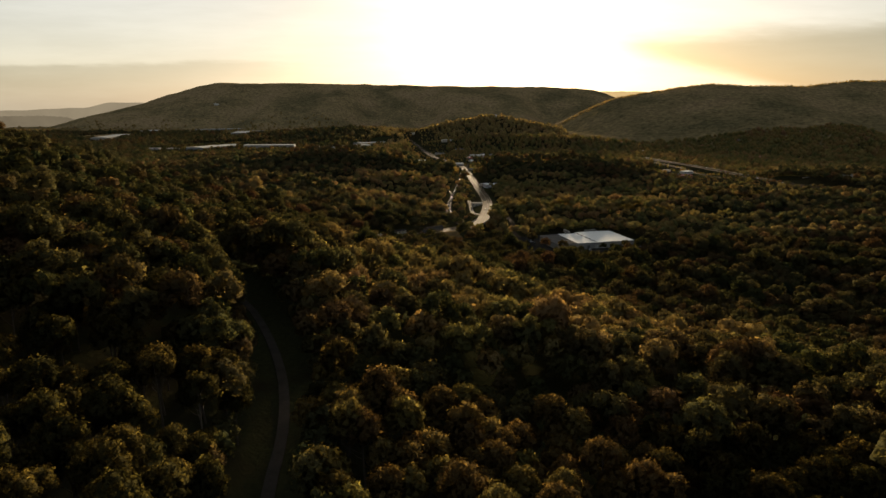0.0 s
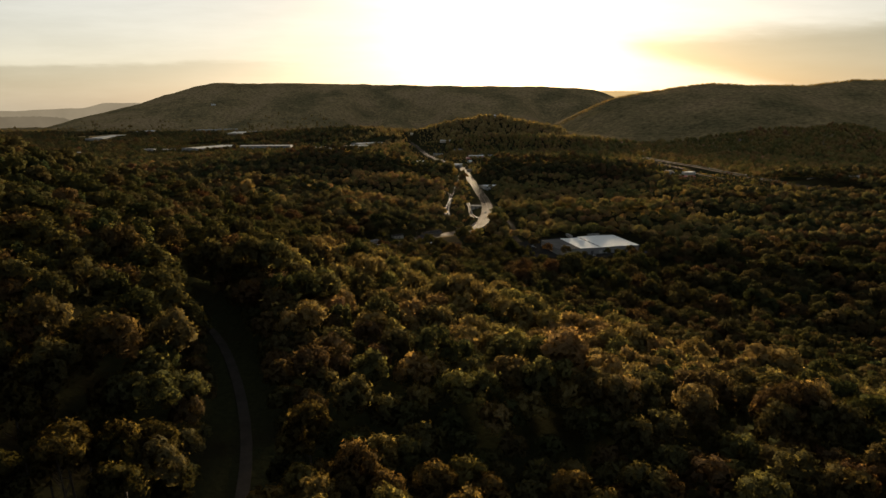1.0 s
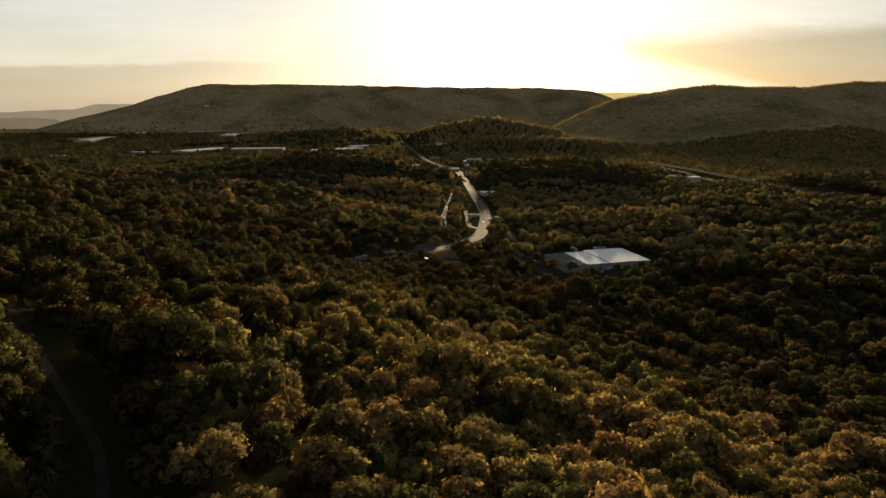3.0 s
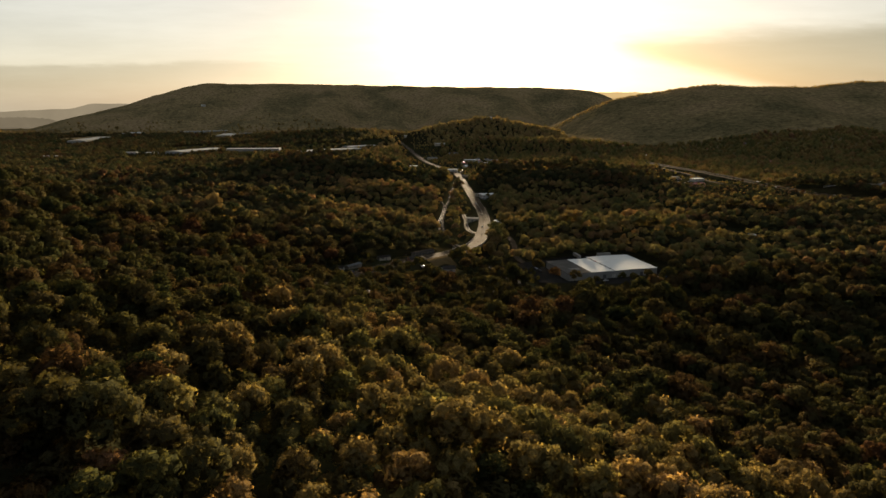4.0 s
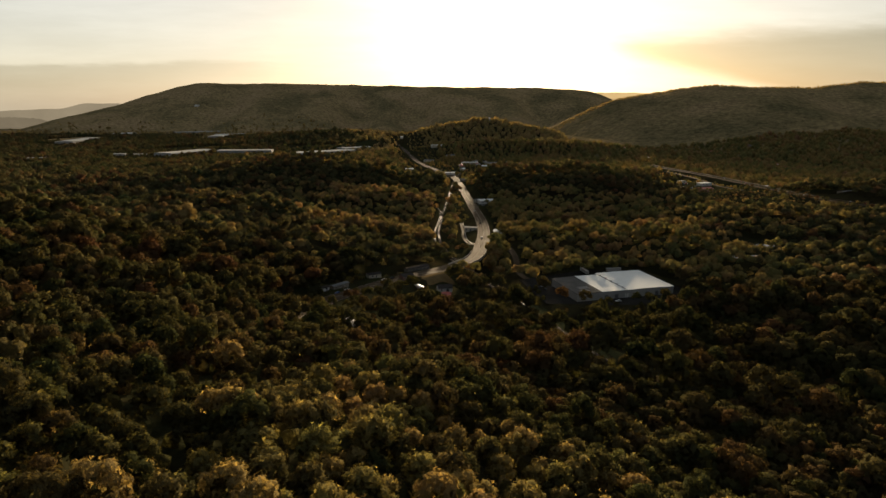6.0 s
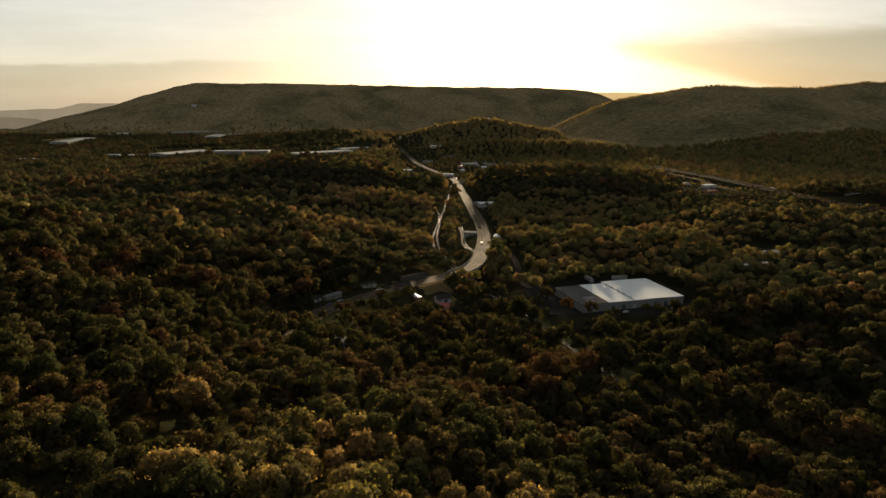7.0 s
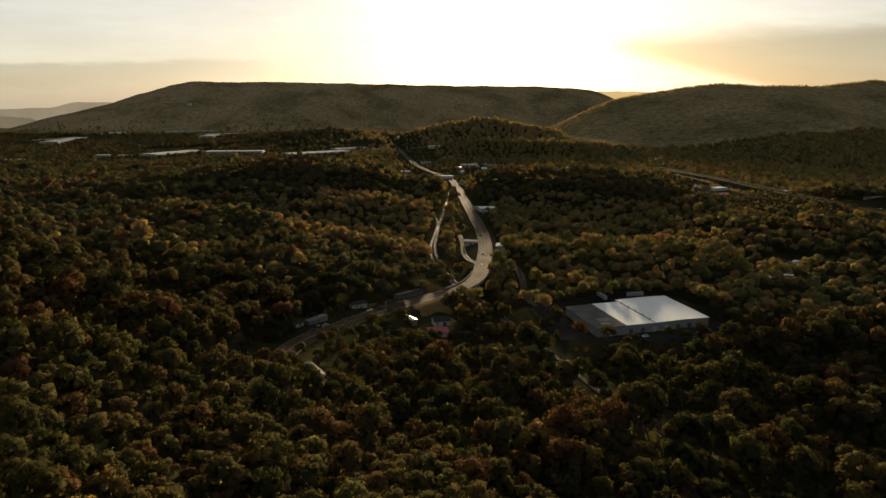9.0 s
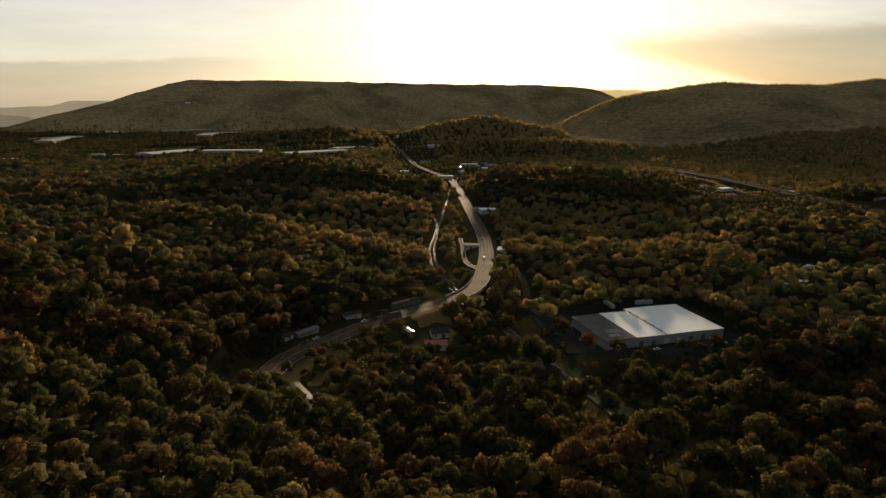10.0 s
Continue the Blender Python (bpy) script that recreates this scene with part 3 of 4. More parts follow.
def railway(points, label):
    base = new("railway_track")
    tagged(base, label, "railway")
    ribbon("ballast", points, 3.6, BALLAST, 0.05, 6.0, 0.0, base, 0.5)
    for off in (-0.75, 0.75):
        ribbon("rail", points, 0.11, STEEL, 0.36, 5.0, off, base, 0.16)
    p = smooth_line(points, 0.7)
    t = np.gradient(p[:, :2], axis=0)
    t /= np.linalg.norm(t, axis=1)[:, None] + 1e-9
    verts, faces = [], []
    for q, d in zip(p, t):
        if not 570 < q[1] < 1000:
            continue
        b = len(verts)
        for dz in (0.06, 0.2):
            for a, c in ((-1.25, -0.12), (1.25, -0.12), (1.25, 0.12), (-1.25, 0.12)):
                verts.append((q[0] + d[1] * a + d[0] * c, q[1] - d[0] * a + d[1] * c, q[2] + dz))
        faces += [(b + 4, b + 5, b + 6, b + 7), (b, b + 1, b + 5, b + 4), (b + 1, b + 2, b + 6, b + 5), (b + 2, b + 3, b + 7, b + 6), (b + 3, b, b + 4, b + 7)]
    tagged(mesh_object("sleepers", verts, faces, BARK, base), kind="stuff")


railway(RAIL_WAY, "railway track with sunlit steel rails on gravel ballast")
railway(BRANCH_WAY, "second railway track with worn steel rails curving off")


def pond(x, y, turn, hx, hy, z):
    """A small still pool with an uneven shore."""
    g = np.random.default_rng(int(x))
    verts = [(x, y, z)]
    for k in range(28):
        a = 2 * math.pi * k / 28
        r = 1 + 0.16 * math.sin(3 * a + x) + g.uniform(-0.08, 0.08)
        u, v = hx * r * math.cos(a), hy * r * math.sin(a)
        verts.append((x + u * math.cos(turn) - v * math.sin(turn), y + u * math.sin(turn) + v * math.cos(turn), z))
    tagged(mesh_object("water", verts, [(0, k, k % 28 + 1) for k in range(1, 29)], WATER), "still woodland pond reflecting the bright sky", "pond", kind="structure")


pond(368, 826, 0.15, 30, 9, 2.25)
pond(330, 775, 0.3, 22, 6, 2.25)

# ---------------------------------------------------------------- buildings, vehicles, poles
FOOTPRINTS = []


def part(name, bm, mat, parent, label=""):
    me = bpy.data.meshes.new(name)
    bm.to_mesh(me)
    bm.free()
    me.materials.append(mat)
    ob = new(name, me)
    ob.parent = parent
    if label:
        ob["label"] = label
    return ob


def slab(corners, thick, bm=None):
    """A sheet with thickness: corners as a ring, extruded downwards."""
    bm = bm or bmesh.new()
    top = [bm.verts.new(c) for c in corners]
    low = [bm.verts.new((c[0], c[1], c[2] - thick)) for c in corners]
    bm.faces.new(top)
    bm.faces.new(low[::-1])
    n = len(corners)
    for i in range(n):
        bm.faces.new((top[i], low[i], low[(i + 1) % n], top[(i + 1) % n]))
    return bm


def box(x0, x1, y0, y1, z0, z1, bm=None, bevel=0.0):
    bm = slab([(x0, y0, z1), (x1, y0, z1), (x1, y1, z1), (x0, y1, z1)], z1 - z0, bm)
    if bevel:
        bmesh.ops.bevel(bm, geom=bm.edges[:], offset=bevel, segments=1, affect="EDGES")
    return bm


def prism(profile, y0, y1, bm=None):
    """An outline in x and z, drawn out along y."""
    bm = bm or bmesh.new()
    a, b = [bm.verts.new((x, y0, z)) for x, z in profile], [bm.verts.new((x, y1, z)) for x, z in profile]
    bm.faces.new(a)
    bm.faces.new(b[::-1])
    n = len(profile)
    for i in range(n):
        bm.faces.new((a[(i + 1) % n], a[i], b[i], b[(i + 1) % n]))
    return bm


def opening(parent, kind, x, z, wide, tall, y, out, mat=None):
    """A window or door on a wall that faces -y (out = -1) or +y (out = 1)."""
    f = 0.09
    y0, y1 = sorted((y - 0.05 * out, y + 0.06 * out))
    if kind == "window":
        w = part("window", box(x - wide / 2 - f, x + wide / 2 + f, y0, y1, z - f, z + tall + f), mat or SIDING, parent)
        g0, g1 = sorted((y + 0.03 * out, y + 0.08 * out))
        part("pane", box(x - wide / 2, x + wide / 2, g0, g1, z, z + tall), GLASS, w)
    else:
        part("door", box(x - wide / 2, x + wide / 2, y0, y1, z, z + tall), mat or DARK_TRIM, parent)


def building(name, label, category, x, y, turn, w, d, h, wall, roof, pitch=0.0, z=None, doors=((0.2, 1.0, 2.1),), windows=4, group="", flip=False):
    """A house or shed: walls, roof, doors and windows. w runs along the ridge."""
    base = new(name)
    z = height_at(x, y) if z is None else z
    base.matrix_basis = pose(x, y, z, 0, 0, turn)
    tagged(base, label, category, group)
    FOOTPRINTS.append((x, y, radians(turn), w / 2 + 3, d / 2 + 3))
    part("wall", box(-w / 2, w / 2, -d / 2, d / 2, -2.5, h), wall, base)
    if pitch:
        rise, o = pitch * d / 2, 0.5
        for s in (-1, 1):
            bm = slab([(-w / 2 - o, s * (d / 2 + o), h - pitch * o + 0.1), (w / 2 + o, s * (d / 2 + o), h - pitch * o + 0.1), (w / 2 + o, 0, h + rise + 0.1), (-w / 2 - o, 0, h + rise + 0.1)], 0.2)
            part("roof", bm, roof, base)
        for s in (-1, 1):
            a, i = s * (w / 2 - 0.02), s * (w / 2 - 0.25)
            bm = bmesh.new()
            v = [bm.verts.new(p) for p in ((a, -d / 2, h - 0.05), (a, d / 2, h - 0.05), (a, 0, h + rise - 0.05), (i, -d / 2, h - 0.05), (i, d / 2, h - 0.05), (i, 0, h + rise - 0.05))]
            bm.faces.new(v[:3])
            bm.faces.new(v[3:])
            for j in range(3):
                bm.faces.new((v[j], v[(j + 1) % 3], v[3 + (j + 1) % 3], v[3 + j]))
            part("gable", bm, wall, base)
    else:
        part("roof", box(-w / 2 - 0.15, w / 2 + 0.15, -d / 2 - 0.15, d / 2 + 0.15, h, h + 0.35), roof, base)
    for u, wide, tall in doors:
        opening(base, "door", u * w / 2, 0.05, wide, tall, -d / 2, -1)
    for k in range(windows):
        opening(base, "window", (-0.8 + 1.6 * (k + 0.5) / max(1, windows)) * w / 2, h * 0.4, min(1.4, w / windows * 0.4), h * 0.36, (-d / 2 if k % 2 == 0 or flip else d / 2), (-1 if k % 2 == 0 or flip else 1))
    return base


def warehouse():
    """Two shallow gables side by side: one slope weathered grey, the rest white."""
    base = new("warehouse")
    base.matrix_basis = pose(153.5, 639.5, 8.0, 0, 0, 14.6)
    tagged(base, "long low warehouse with white membrane roof and one grey roof slope", "warehouse")
    FOOTPRINTS.append((153.5, 641, radians(14.6), 50, 33))
    left = [(-43.3, -1.5), (-43.3, 6.0), (-22.2, 6.5), (0.2, 6.2), (0.2, -1.5)]
    right = [(0.2, -1.5), (0.2, 6.2), (19.8, 6.5), (43.3, 6.0), (43.3, -1.5)]
    part("wall", prism([(x, z) for x, z in left], -23.2, 23.3), SHEET_WALL, base)
    part("wall", prism([(x, z) for x, z in right], -23.2, 28.0), SHEET_WALL, base)
    o = 0.4

    def slope(x0, z0, x1, z1, y0, y1, mat, label):
        part("roof", slab([(x0, y0 - o, z0 + 0.3), (x1, y0 - o, z1 + 0.3), (x1, y1 + o, z1 + 0.3), (x0, y1 + o, z0 + 0.3)], 0.28), mat, base, label)

    slope(-43.8, 6.0, -22.2, 6.5, -23.2, 23.3, GREY_ROOF, "weathered grey roof slope with paler patches")
    slope(-22.2, 6.5, 0.2, 6.2, -23.2, 23.3, WHITE_ROOF, "")
    slope(0.2, 6.2, 19.8, 6.5, -23.2, 28.0, WHITE_ROOF, "")
    slope(19.8, 6.5, 43.8, 6.0, -23.2, 28.0, WHITE_ROOF, "")
    for x, y, a, b in ((-31, -9, 4.5, 3.0), (-33.5, -16, 3.5, 2.2)):
        z = 6.32 + (x + 43.3) * 0.0237
        part("roof_patch", slab([(x - a, y - b, z + 0.04 - a * 0.0237), (x + a, y - b, z + 0.04 + a * 0.0237), (x + a, y + b, z + 0.04 + a * 0.0237), (x - a, y + b, z + 0.04 - a * 0.0237)], 0.06), PATCH_GREY, base)
    part("gutter", box(-0.4, 0.8, -23.5, 23.5, 6.45, 6.62), SHEET_WALL, base, "dull metal valley gutter with rust spots")
    for k in range(5):
        part("roof_vent", box(-0.2, 0.9, -17 + 9 * k, -16.2 + 9 * k, 6.55, 7.3, None, 0.08), RED_ROOF if k == 3 else SHEET_WALL, base)
    for k in range(7):
        x = -18 + 9.2 * k
        opening(base, "door", x, 0.1, 3.0, 3.4, -23.2, -1, SIDING if k in (2, 3) else DARK_TRIM)
    for k in range(3):
        part("downpipe", box(-43.5 + 43.3 * k, -43.2 + 43.3 * k, -23.5, -23.25, 0, 6), SHEET_WALL, base)
    part("dock", box(-38, -26, 23.3, 27, -1.5, 1.2), CONCRETE, base, "raised concrete loading dock")
    yard_mesh = slab([(92, 602, 8.02), (205, 596, 8.02), (214, 640, 8.02), (200, 700, 8.02), (150, 704, 8.02), (80, 668, 8.02)], 0.3)
    me = bpy.data.meshes.new("pavement")
    yard_mesh.to_mesh(me)
    yard_mesh.free()
    me.materials.append(YARD)
    tagged(new("pavement", me), "worn grey asphalt yard round the warehouse", "pavement", kind="structure")


def car_template(colour, label):
    base = new("car")
    tagged(base, label, "car", "cars on the roads and yards")
    side = [(-2.2, 0.35), (-2.2, 0.8), (-1.3, 0.95), (2.1, 0.9), (2.2, 0.35)]
    bm = prism(side, -0.88, 0.88)
    part("body", bm, PAINTS[colour], base)
    bm = prism([(-1.1, 0.93), (-0.55, 1.42), (1.0, 1.42), (1.7, 0.93)], -0.74, 0.74)
    part("window", bm, GLASS, base, "dark glass cabin")
    part("roof", box(-0.5, 0.95, -0.7, 0.7, 1.42, 1.47, None, 0.02), PAINTS[colour], base)
    for x in (-1.4, 1.35):
        for y in (-0.82, 0.82):
            bm = bmesh.new()
            bmesh.ops.create_cone(bm, segments=10, radius1=0.33, radius2=0.33, depth=0.2, cap_ends=True, matrix=pose(x, y, 0.33, 90))
            part("wheel", bm, RUBBER, base)
    return base


def trailer_template():
    base = new("semi_trailer")
    tagged(base, "white box semi trailer parked at the warehouse", "trailer", "parked trailers")
    part("box", box(-7, 7, -1.3, 1.3, 1.2, 4.0, None, 0.05), SIDING, base)
    part("chassis", box(-6.8, 6.8, -0.5, 0.5, 0.9, 1.2), DARK_TRIM, base)
    for x in (-5.6, -4.3):
        for y in (-1.0, 1.0):
            bm = bmesh.new()
            bmesh.ops.create_cone(bm, segments=10, radius1=0.5, radius2=0.5, depth=0.4, cap_ends=True, matrix=pose(x, y, 0.5, 90))
            part("wheel", bm, RUBBER, base)
    part("landing_leg", box(4.2, 4.5, -0.6, 0.6, 0.0, 1.2), STEEL, base)
    return base


def utility_pole(x, y, turn):
    base = new("utility_pole")
    base.matrix_basis = pose(x, y, height_at(x, y), 0, 0, turn)
    tagged(base, "weathered wooden utility pole beside the road", "pole", "utility poles")
    bm = bmesh.new()
    bmesh.ops.create_cone(bm, segments=8, radius1=0.17, radius2=0.11, depth=11, cap_ends=True, matrix=pose(0, 0, 5))
    part("pole", bm, BARK, base)
    part("crossarm", box(-1.2, 1.2, -0.06, 0.06, 9.4, 9.55), BARK, base)
    for k in (-1.05, -0.4, 0.4, 1.05):
        part("insulator", box(k - 0.05, k + 0.05, -0.05, 0.05, 9.55, 9.75), CONCRETE, base)


def road_bridge():
    """The road's crossing over the railway: deck, parapets and piers."""
    line = [p for p in smooth_line(MAIN_ROAD, 4.0) if 680 < p[1] < 741]
    pts = [tuple(p) for p in line]
    base = new("road_bridge")
    tagged(base, "concrete road bridge with low parapets over the railway", "bridge")
    ribbon("deck", pts, 15.6, CONCRETE, -0.02, 4.0, 0.0, base, 1.3)
    for off in (-7.5, 7.5):
        ribbon("parapet", pts, 0.35, CONCRETE, 0.95, 4.0, off, base, 1.0)
    for i in (len(pts) // 3, 2 * len(pts) // 3):
        x, y, z = pts[i]
        d = np.array(pts[i + 1]) - np.array(pts[i - 1])
        bm = box(-0.6, 0.6, -6.5, 6.5, -14.0, -1.2, None, 0.1)
        bm.transform(pose(x, y, z, 0, 0, math.degrees(math.atan2(d[1], d[0]))))
        part("pier", bm, CONCRETE, base)


warehouse()
road_bridge()


def grass_field(label, x, y, turn, hx, hy, mat):
    """A patch of grass lying on the ground, with an uneven edge."""
    c, q = math.cos(turn), math.sin(turn)
    n, verts, faces = 12, [], []
    for j in range(n):
        for i in range(n):
            u, v = (2 * i / (n - 1) - 1), (2 * j / (n - 1) - 1)
            k = 1 + 0.09 * math.sin(5 * u + 7 * v) if max(abs(u), abs(v)) > 0.99 else 1.0
            verts.append((x + (u * hx * c - v * hy * q) * k, y + (u * hx * q + v * hy * c) * k))
    p = np.array(verts)
    z = ground_height(p[:, 0], p[:, 1]) + 0.25
    faces = [(j * n + i, j * n + i + 1, (j + 1) * n + i + 1, (j + 1) * n + i) for j in range(n - 1) for i in range(n - 1)]
    tagged(mesh_object("lawn", np.column_stack([p, z]), faces, mat, smooth=True), label, "grass", kind="structure")


grass_field("patch of dry brown grass between the road and the houses", 7, 645, 0.7, 15, 8, DRY_GRASS)
grass_field("dim grassy strip beside the railway", 97, 560, -1.25, 70, 6, DIM_GRASS)
# beside the road below the hill
building("mobile_home", "weathered tan single-wide mobile home beside the shaded road", "mobile home", -67.5, 598, 50, 15, 4.4, 2.9, TAN_SIDING, METAL_ROOF, 0.2, doors=((0.1, 0.95, 2.0),), windows=6)
building("shed", "small pale shed beside the road", "shed", -77.5, 590, 50, 6, 4, 2.6, SIDING, SHINGLE, 0.3, windows=1)
building("shed", "low grey workshop beside parked vehicles", "shed", -45, 634, 30, 11, 6, 3.2, CREAM, SHINGLE, 0.25, windows=2)
building("garage_row", "long dull row of garages with dark open bays", "garage", -10.5, 667.5, 40, 23, 6.5, 3.2, TAN_SIDING, SHINGLE, 0.2, doors=tuple((-0.85 + 0.34 * k, 2.7, 2.4) for k in range(6)), windows=0)
building("house", "red-roofed house with pale walls among trees", "house", 10.5, 598, 4, 13, 9, 3.4, SIDING, RED_ROOF, 0.42, windows=6)
building("barn", "small barn with dark roof and pale boarded side", "barn", 13, 617.5, 14, 11, 8, 3.6, SIDING, SHINGLE, 0.5, doors=((0.3, 2.4, 2.4),), windows=4)
building("shed", "open shed with bare metal roof catching the sun", "shed", -7.5, 619, -57, 11, 3.2, 2.6, BRICK_WALL, SHINY_ROOF, 0.28, windows=2)
building("house", "low brown house with dark shingle roof near the road", "house", -18, 634, 30, 10, 8, 3.0, BRICK_WALL, SHINGLE, 0.4, windows=4)
building("workshop", "long narrow workshop with pale walls and bare metal roof", "workshop", -46.5, 493, -57, 30, 4.4, 3.6, SHEET_WALL, WORN_METAL, 0.1, doors=((0.6, 3.0, 3.0), (-0.4, 3.0, 3.0)), windows=4)
building("house", "small house with pale grey roof under the trees", "house", 31, 553, 20, 9, 7, 3.0, CREAM, SHINGLE, 0.4, windows=4)
building("house", "small house with pale roof beside a clearing", "house", 43, 558, -15, 9, 7, 3.0, SIDING, METAL_ROOF, 0.35, windows=4)
building("shop", "low shop with pale flat roof beside the curve", "shop", 49, 869, -10, 15, 9, 4.0, CREAM, CONCRETE, doors=((0.0, 2.0, 2.3),), windows=5)
building("shop", "small shop with white sunlit roof beside the road", "shop", 80, 858, 80, 14, 9, 4.0, SIDING, WHITE_ROOF, 0.12, windows=4)
building("store", "pale flat-roofed roadside store with forecourt", "store", 86, 1092, 12, 24, 17, 5.0, SIDING, WHITE_ROOF, doors=((0.0, 3.0, 2.6),), windows=6)
building("canopy", "low pale forecourt shelter beside the store", "shelter", 73, 1106, 12, 10, 8, 4.5, CREAM, METAL_ROOF, windows=2)

# by the distant highway
building("store", "red-roofed store beside the distant highway", "store", 480, 1213, 18, 26, 16, 5.5, BRICK_WALL, RED_ROOF, 0.25, windows=6)
building("store", "white flat-roofed store on the highway frontage", "store", 516, 1296, 20, 24, 13, 5.0, SIDING, WHITE_ROOF, windows=5)
building("store", "small pale store on the highway frontage", "store", 492, 1345, 15, 14, 10, 4.5, CREAM, CONCRETE, windows=3)
building("store", "white building on the far verge of the highway", "store", 648, 1325, -8, 28, 12, 5.0, SIDING, WHITE_ROOF, windows=5)
building("store", "grey-roofed building beyond the highway", "store", 712, 1178, 12, 30, 14, 5.0, CREAM, METAL_ROOF, 0.15, windows=5)
building("store", "long grey-roofed building near the valley edge", "store", 748, 1120, 12, 26, 14, 5.0, SIDING, METAL_ROOF, 0.15, windows=5)

# the small town along the straight road
town = np.random.default_rng(21)
for x, y, w, d, h, roof in ((22, 1440, 22, 12, 4.5, METAL_ROOF), (38, 1496, 24, 12, 5, WHITE_ROOF), (-55, 1630, 20, 12, 4.5, WHITE_ROOF), (-10, 1815, 26, 14, 5, METAL_ROOF), (12, 1990, 34, 16, 5, WHITE_ROOF), (52, 1910, 26, 14, 5, METAL_ROOF),
                            (96, 1726, 42, 12, 5, WHITE_ROOF), (150, 1722, 34, 12, 5, METAL_ROOF), (-100, 2500, 46, 20, 6, WHITE_ROOF), (-205, 2760, 50, 22, 6, METAL_ROOF), (66, 1390, 18, 10, 4, METAL_ROOF), (-10, 1570, 18, 10, 4, METAL_ROOF)):
    building("store", "pale-roofed commercial building along the straight town road", "store", x, y, float(town.uniform(-12, 12)), w, d, h, CREAM if w % 4 else SIDING, roof, 0.0 if roof is WHITE_ROOF else 0.18, windows=4, group="commercial buildings of the town")
for k in range(34):
    x, y = (town.uniform(70, 330), town.uniform(1600, 1880)) if k < 20 else (town.uniform(560, 1000), town.uniform(1480, 2000))
    roof = (SHINGLE, METAL_ROOF, METAL_ROOF, RED_ROOF, WHITE_ROOF)[int(town.integers(0, 5))]
    building("house", "small town house with a gabled roof among trees", "house", float(x), float(y), float(town.uniform(0, 180)), 12, 8.5, 3.4, (SIDING, CREAM, BRICK_WALL)[k % 3], roof, 0.45, windows=4, group="houses of the town")
building("house", "white hilltop house above the woods", "house", 190, 2322, 5, 18, 10, 9.0, SIDING, WHITE_ROOF, 0.4, windows=6)

# factories on the far side of the valley
for x, y, turn, w, d in ((-1392, 2600, 100, 290, 62), (-1470, 3070, 97, 260, 70), (-1210, 3345, 35, 230, 40), (-930, 2850, 100, 180, 60), (-950, 3060, 30, 130, 50), (-770, 2085, 66, 180, 75), (-590, 2105, 5, 165, 50), (-340, 2080, 40, 200, 60), (-255, 2205, 40, 120, 50), (-960, 2035, 4, 50, 20), (-890, 2040, 4, 40, 20), (-1110, 1890, 4, 50, 22)):
    low = min(height_at(x + a * math.cos(radians(turn)) * w / 2, y + a * math.sin(radians(turn)) * w / 2) for a in (-1, 0, 1))
    building("factory", "long distant factory shed with pale metal roof", "factory", x, y, turn, w, d, 9.5 if w > 60 else 6.0, SHEET_WALL, FACTORY_ROOF, 0.05, z=low, doors=((0.5, 6, 5), (-0.3, 6, 5)), windows=6, group="factory sheds across the valley")
building("house", "pale house on the lower flank of the mountain", "house", -1420, 3930, 0, 26, 12, 6, SIDING, WHITE_ROOF, 0.3, windows=4)

# vehicles
cars = {k: car_template(k, lab) for k, lab in (("white", "white saloon car on the road"), ("silver", "silver saloon car parked in a yard"), ("black", "black saloon car on the road"), ("red", "red saloon car on the road"), ("blue", "dark blue saloon car parked in a yard"))}
seats = [("white", 57.5, 812, 82, 15.6), ("black", 62.6, 905, 86, 13.9), ("red", 30.5, 688, 51, 17.5), ("silver", 62, 1010, 92, 11.6), ("blue", -66, 577, 55, None), ("silver", -60.5, 590, 52, None), ("white", -36, 627, 40, None), ("black", -30, 632, 40, None),
         ("white", 150, 607, 15, 8.05), ("silver", 179, 613, 15, 8.05), ("white", 197, 616, 15, 8.05), ("blue", 206, 620, 100, 8.05), ("black", 98, 640, 105, 8.05), ("silver", 96, 648, 105, 8.05), ("white", 118, 666, 20, 8.05), ("red", 130, 671, 20, 8.05),
         ("white", 76, 1080, 10, None), ("black", 72, 1072, 100, None), ("silver", 79, 1068, 30, None), ("white", 6, 1050, 100, None)]
lot = np.random.default_rng(5)
for k in range(26):
    seats.append((("white", "silver", "black", "red", "blue")[int(lot.integers(0, 5))], float(455 + lot.uniform(0, 40)), float(1225 + 14 * (k % 9) + lot.uniform(-1, 1)), float(lot.choice((20, 110))), None))
for k in range(16):
    i = int(lot.integers(2, len(HIGHWAY) - 2))
    a, b, t = np.array(HIGHWAY[i]), np.array(HIGHWAY[i + 1]), lot.uniform(0, 1)
    p = a + (b - a) * t
    seats.append((("white", "silver", "black", "red")[int(lot.integers(0, 4))], float(p[0] + (9.5 - 2.6 if k % 2 else -9.5 + 2.6)), float(p[1]), math.degrees(math.atan2(b[1] - a[1], b[0] - a[0])), float(p[2]) + 0.05))
for k in range(40):
    seats.append((("white", "silver", "white", "red", "blue")[int(lot.integers(0, 5))], float(lot.uniform(-330, -180)), float(lot.uniform(2180, 2212)), float(lot.choice((0, 90))), None))
first = set()
for colour, x, y, turn, z in seats:
    m = pose(x, y, height_at(x, y) + 0.02 if z is None else z + 0.02, 0, 0, turn)
    if colour in first:
        copy_thing(cars[colour], m)
    else:
        first.add(colour)
        cars[colour].matrix_basis = m
box_trailer = trailer_template()
box_trailer.matrix_basis = pose(171, 694, 8.05, 0, 0, 12)
copy_thing(box_trailer, pose(143, 690, 8.05, 0, 0, 100))
for x, y, turn in ((22, 664, 40), (-24, 616, 40), (38, 690, 55), (-58, 556, 20), (70, 780, 80)):
    utility_pole(x, y, turn)

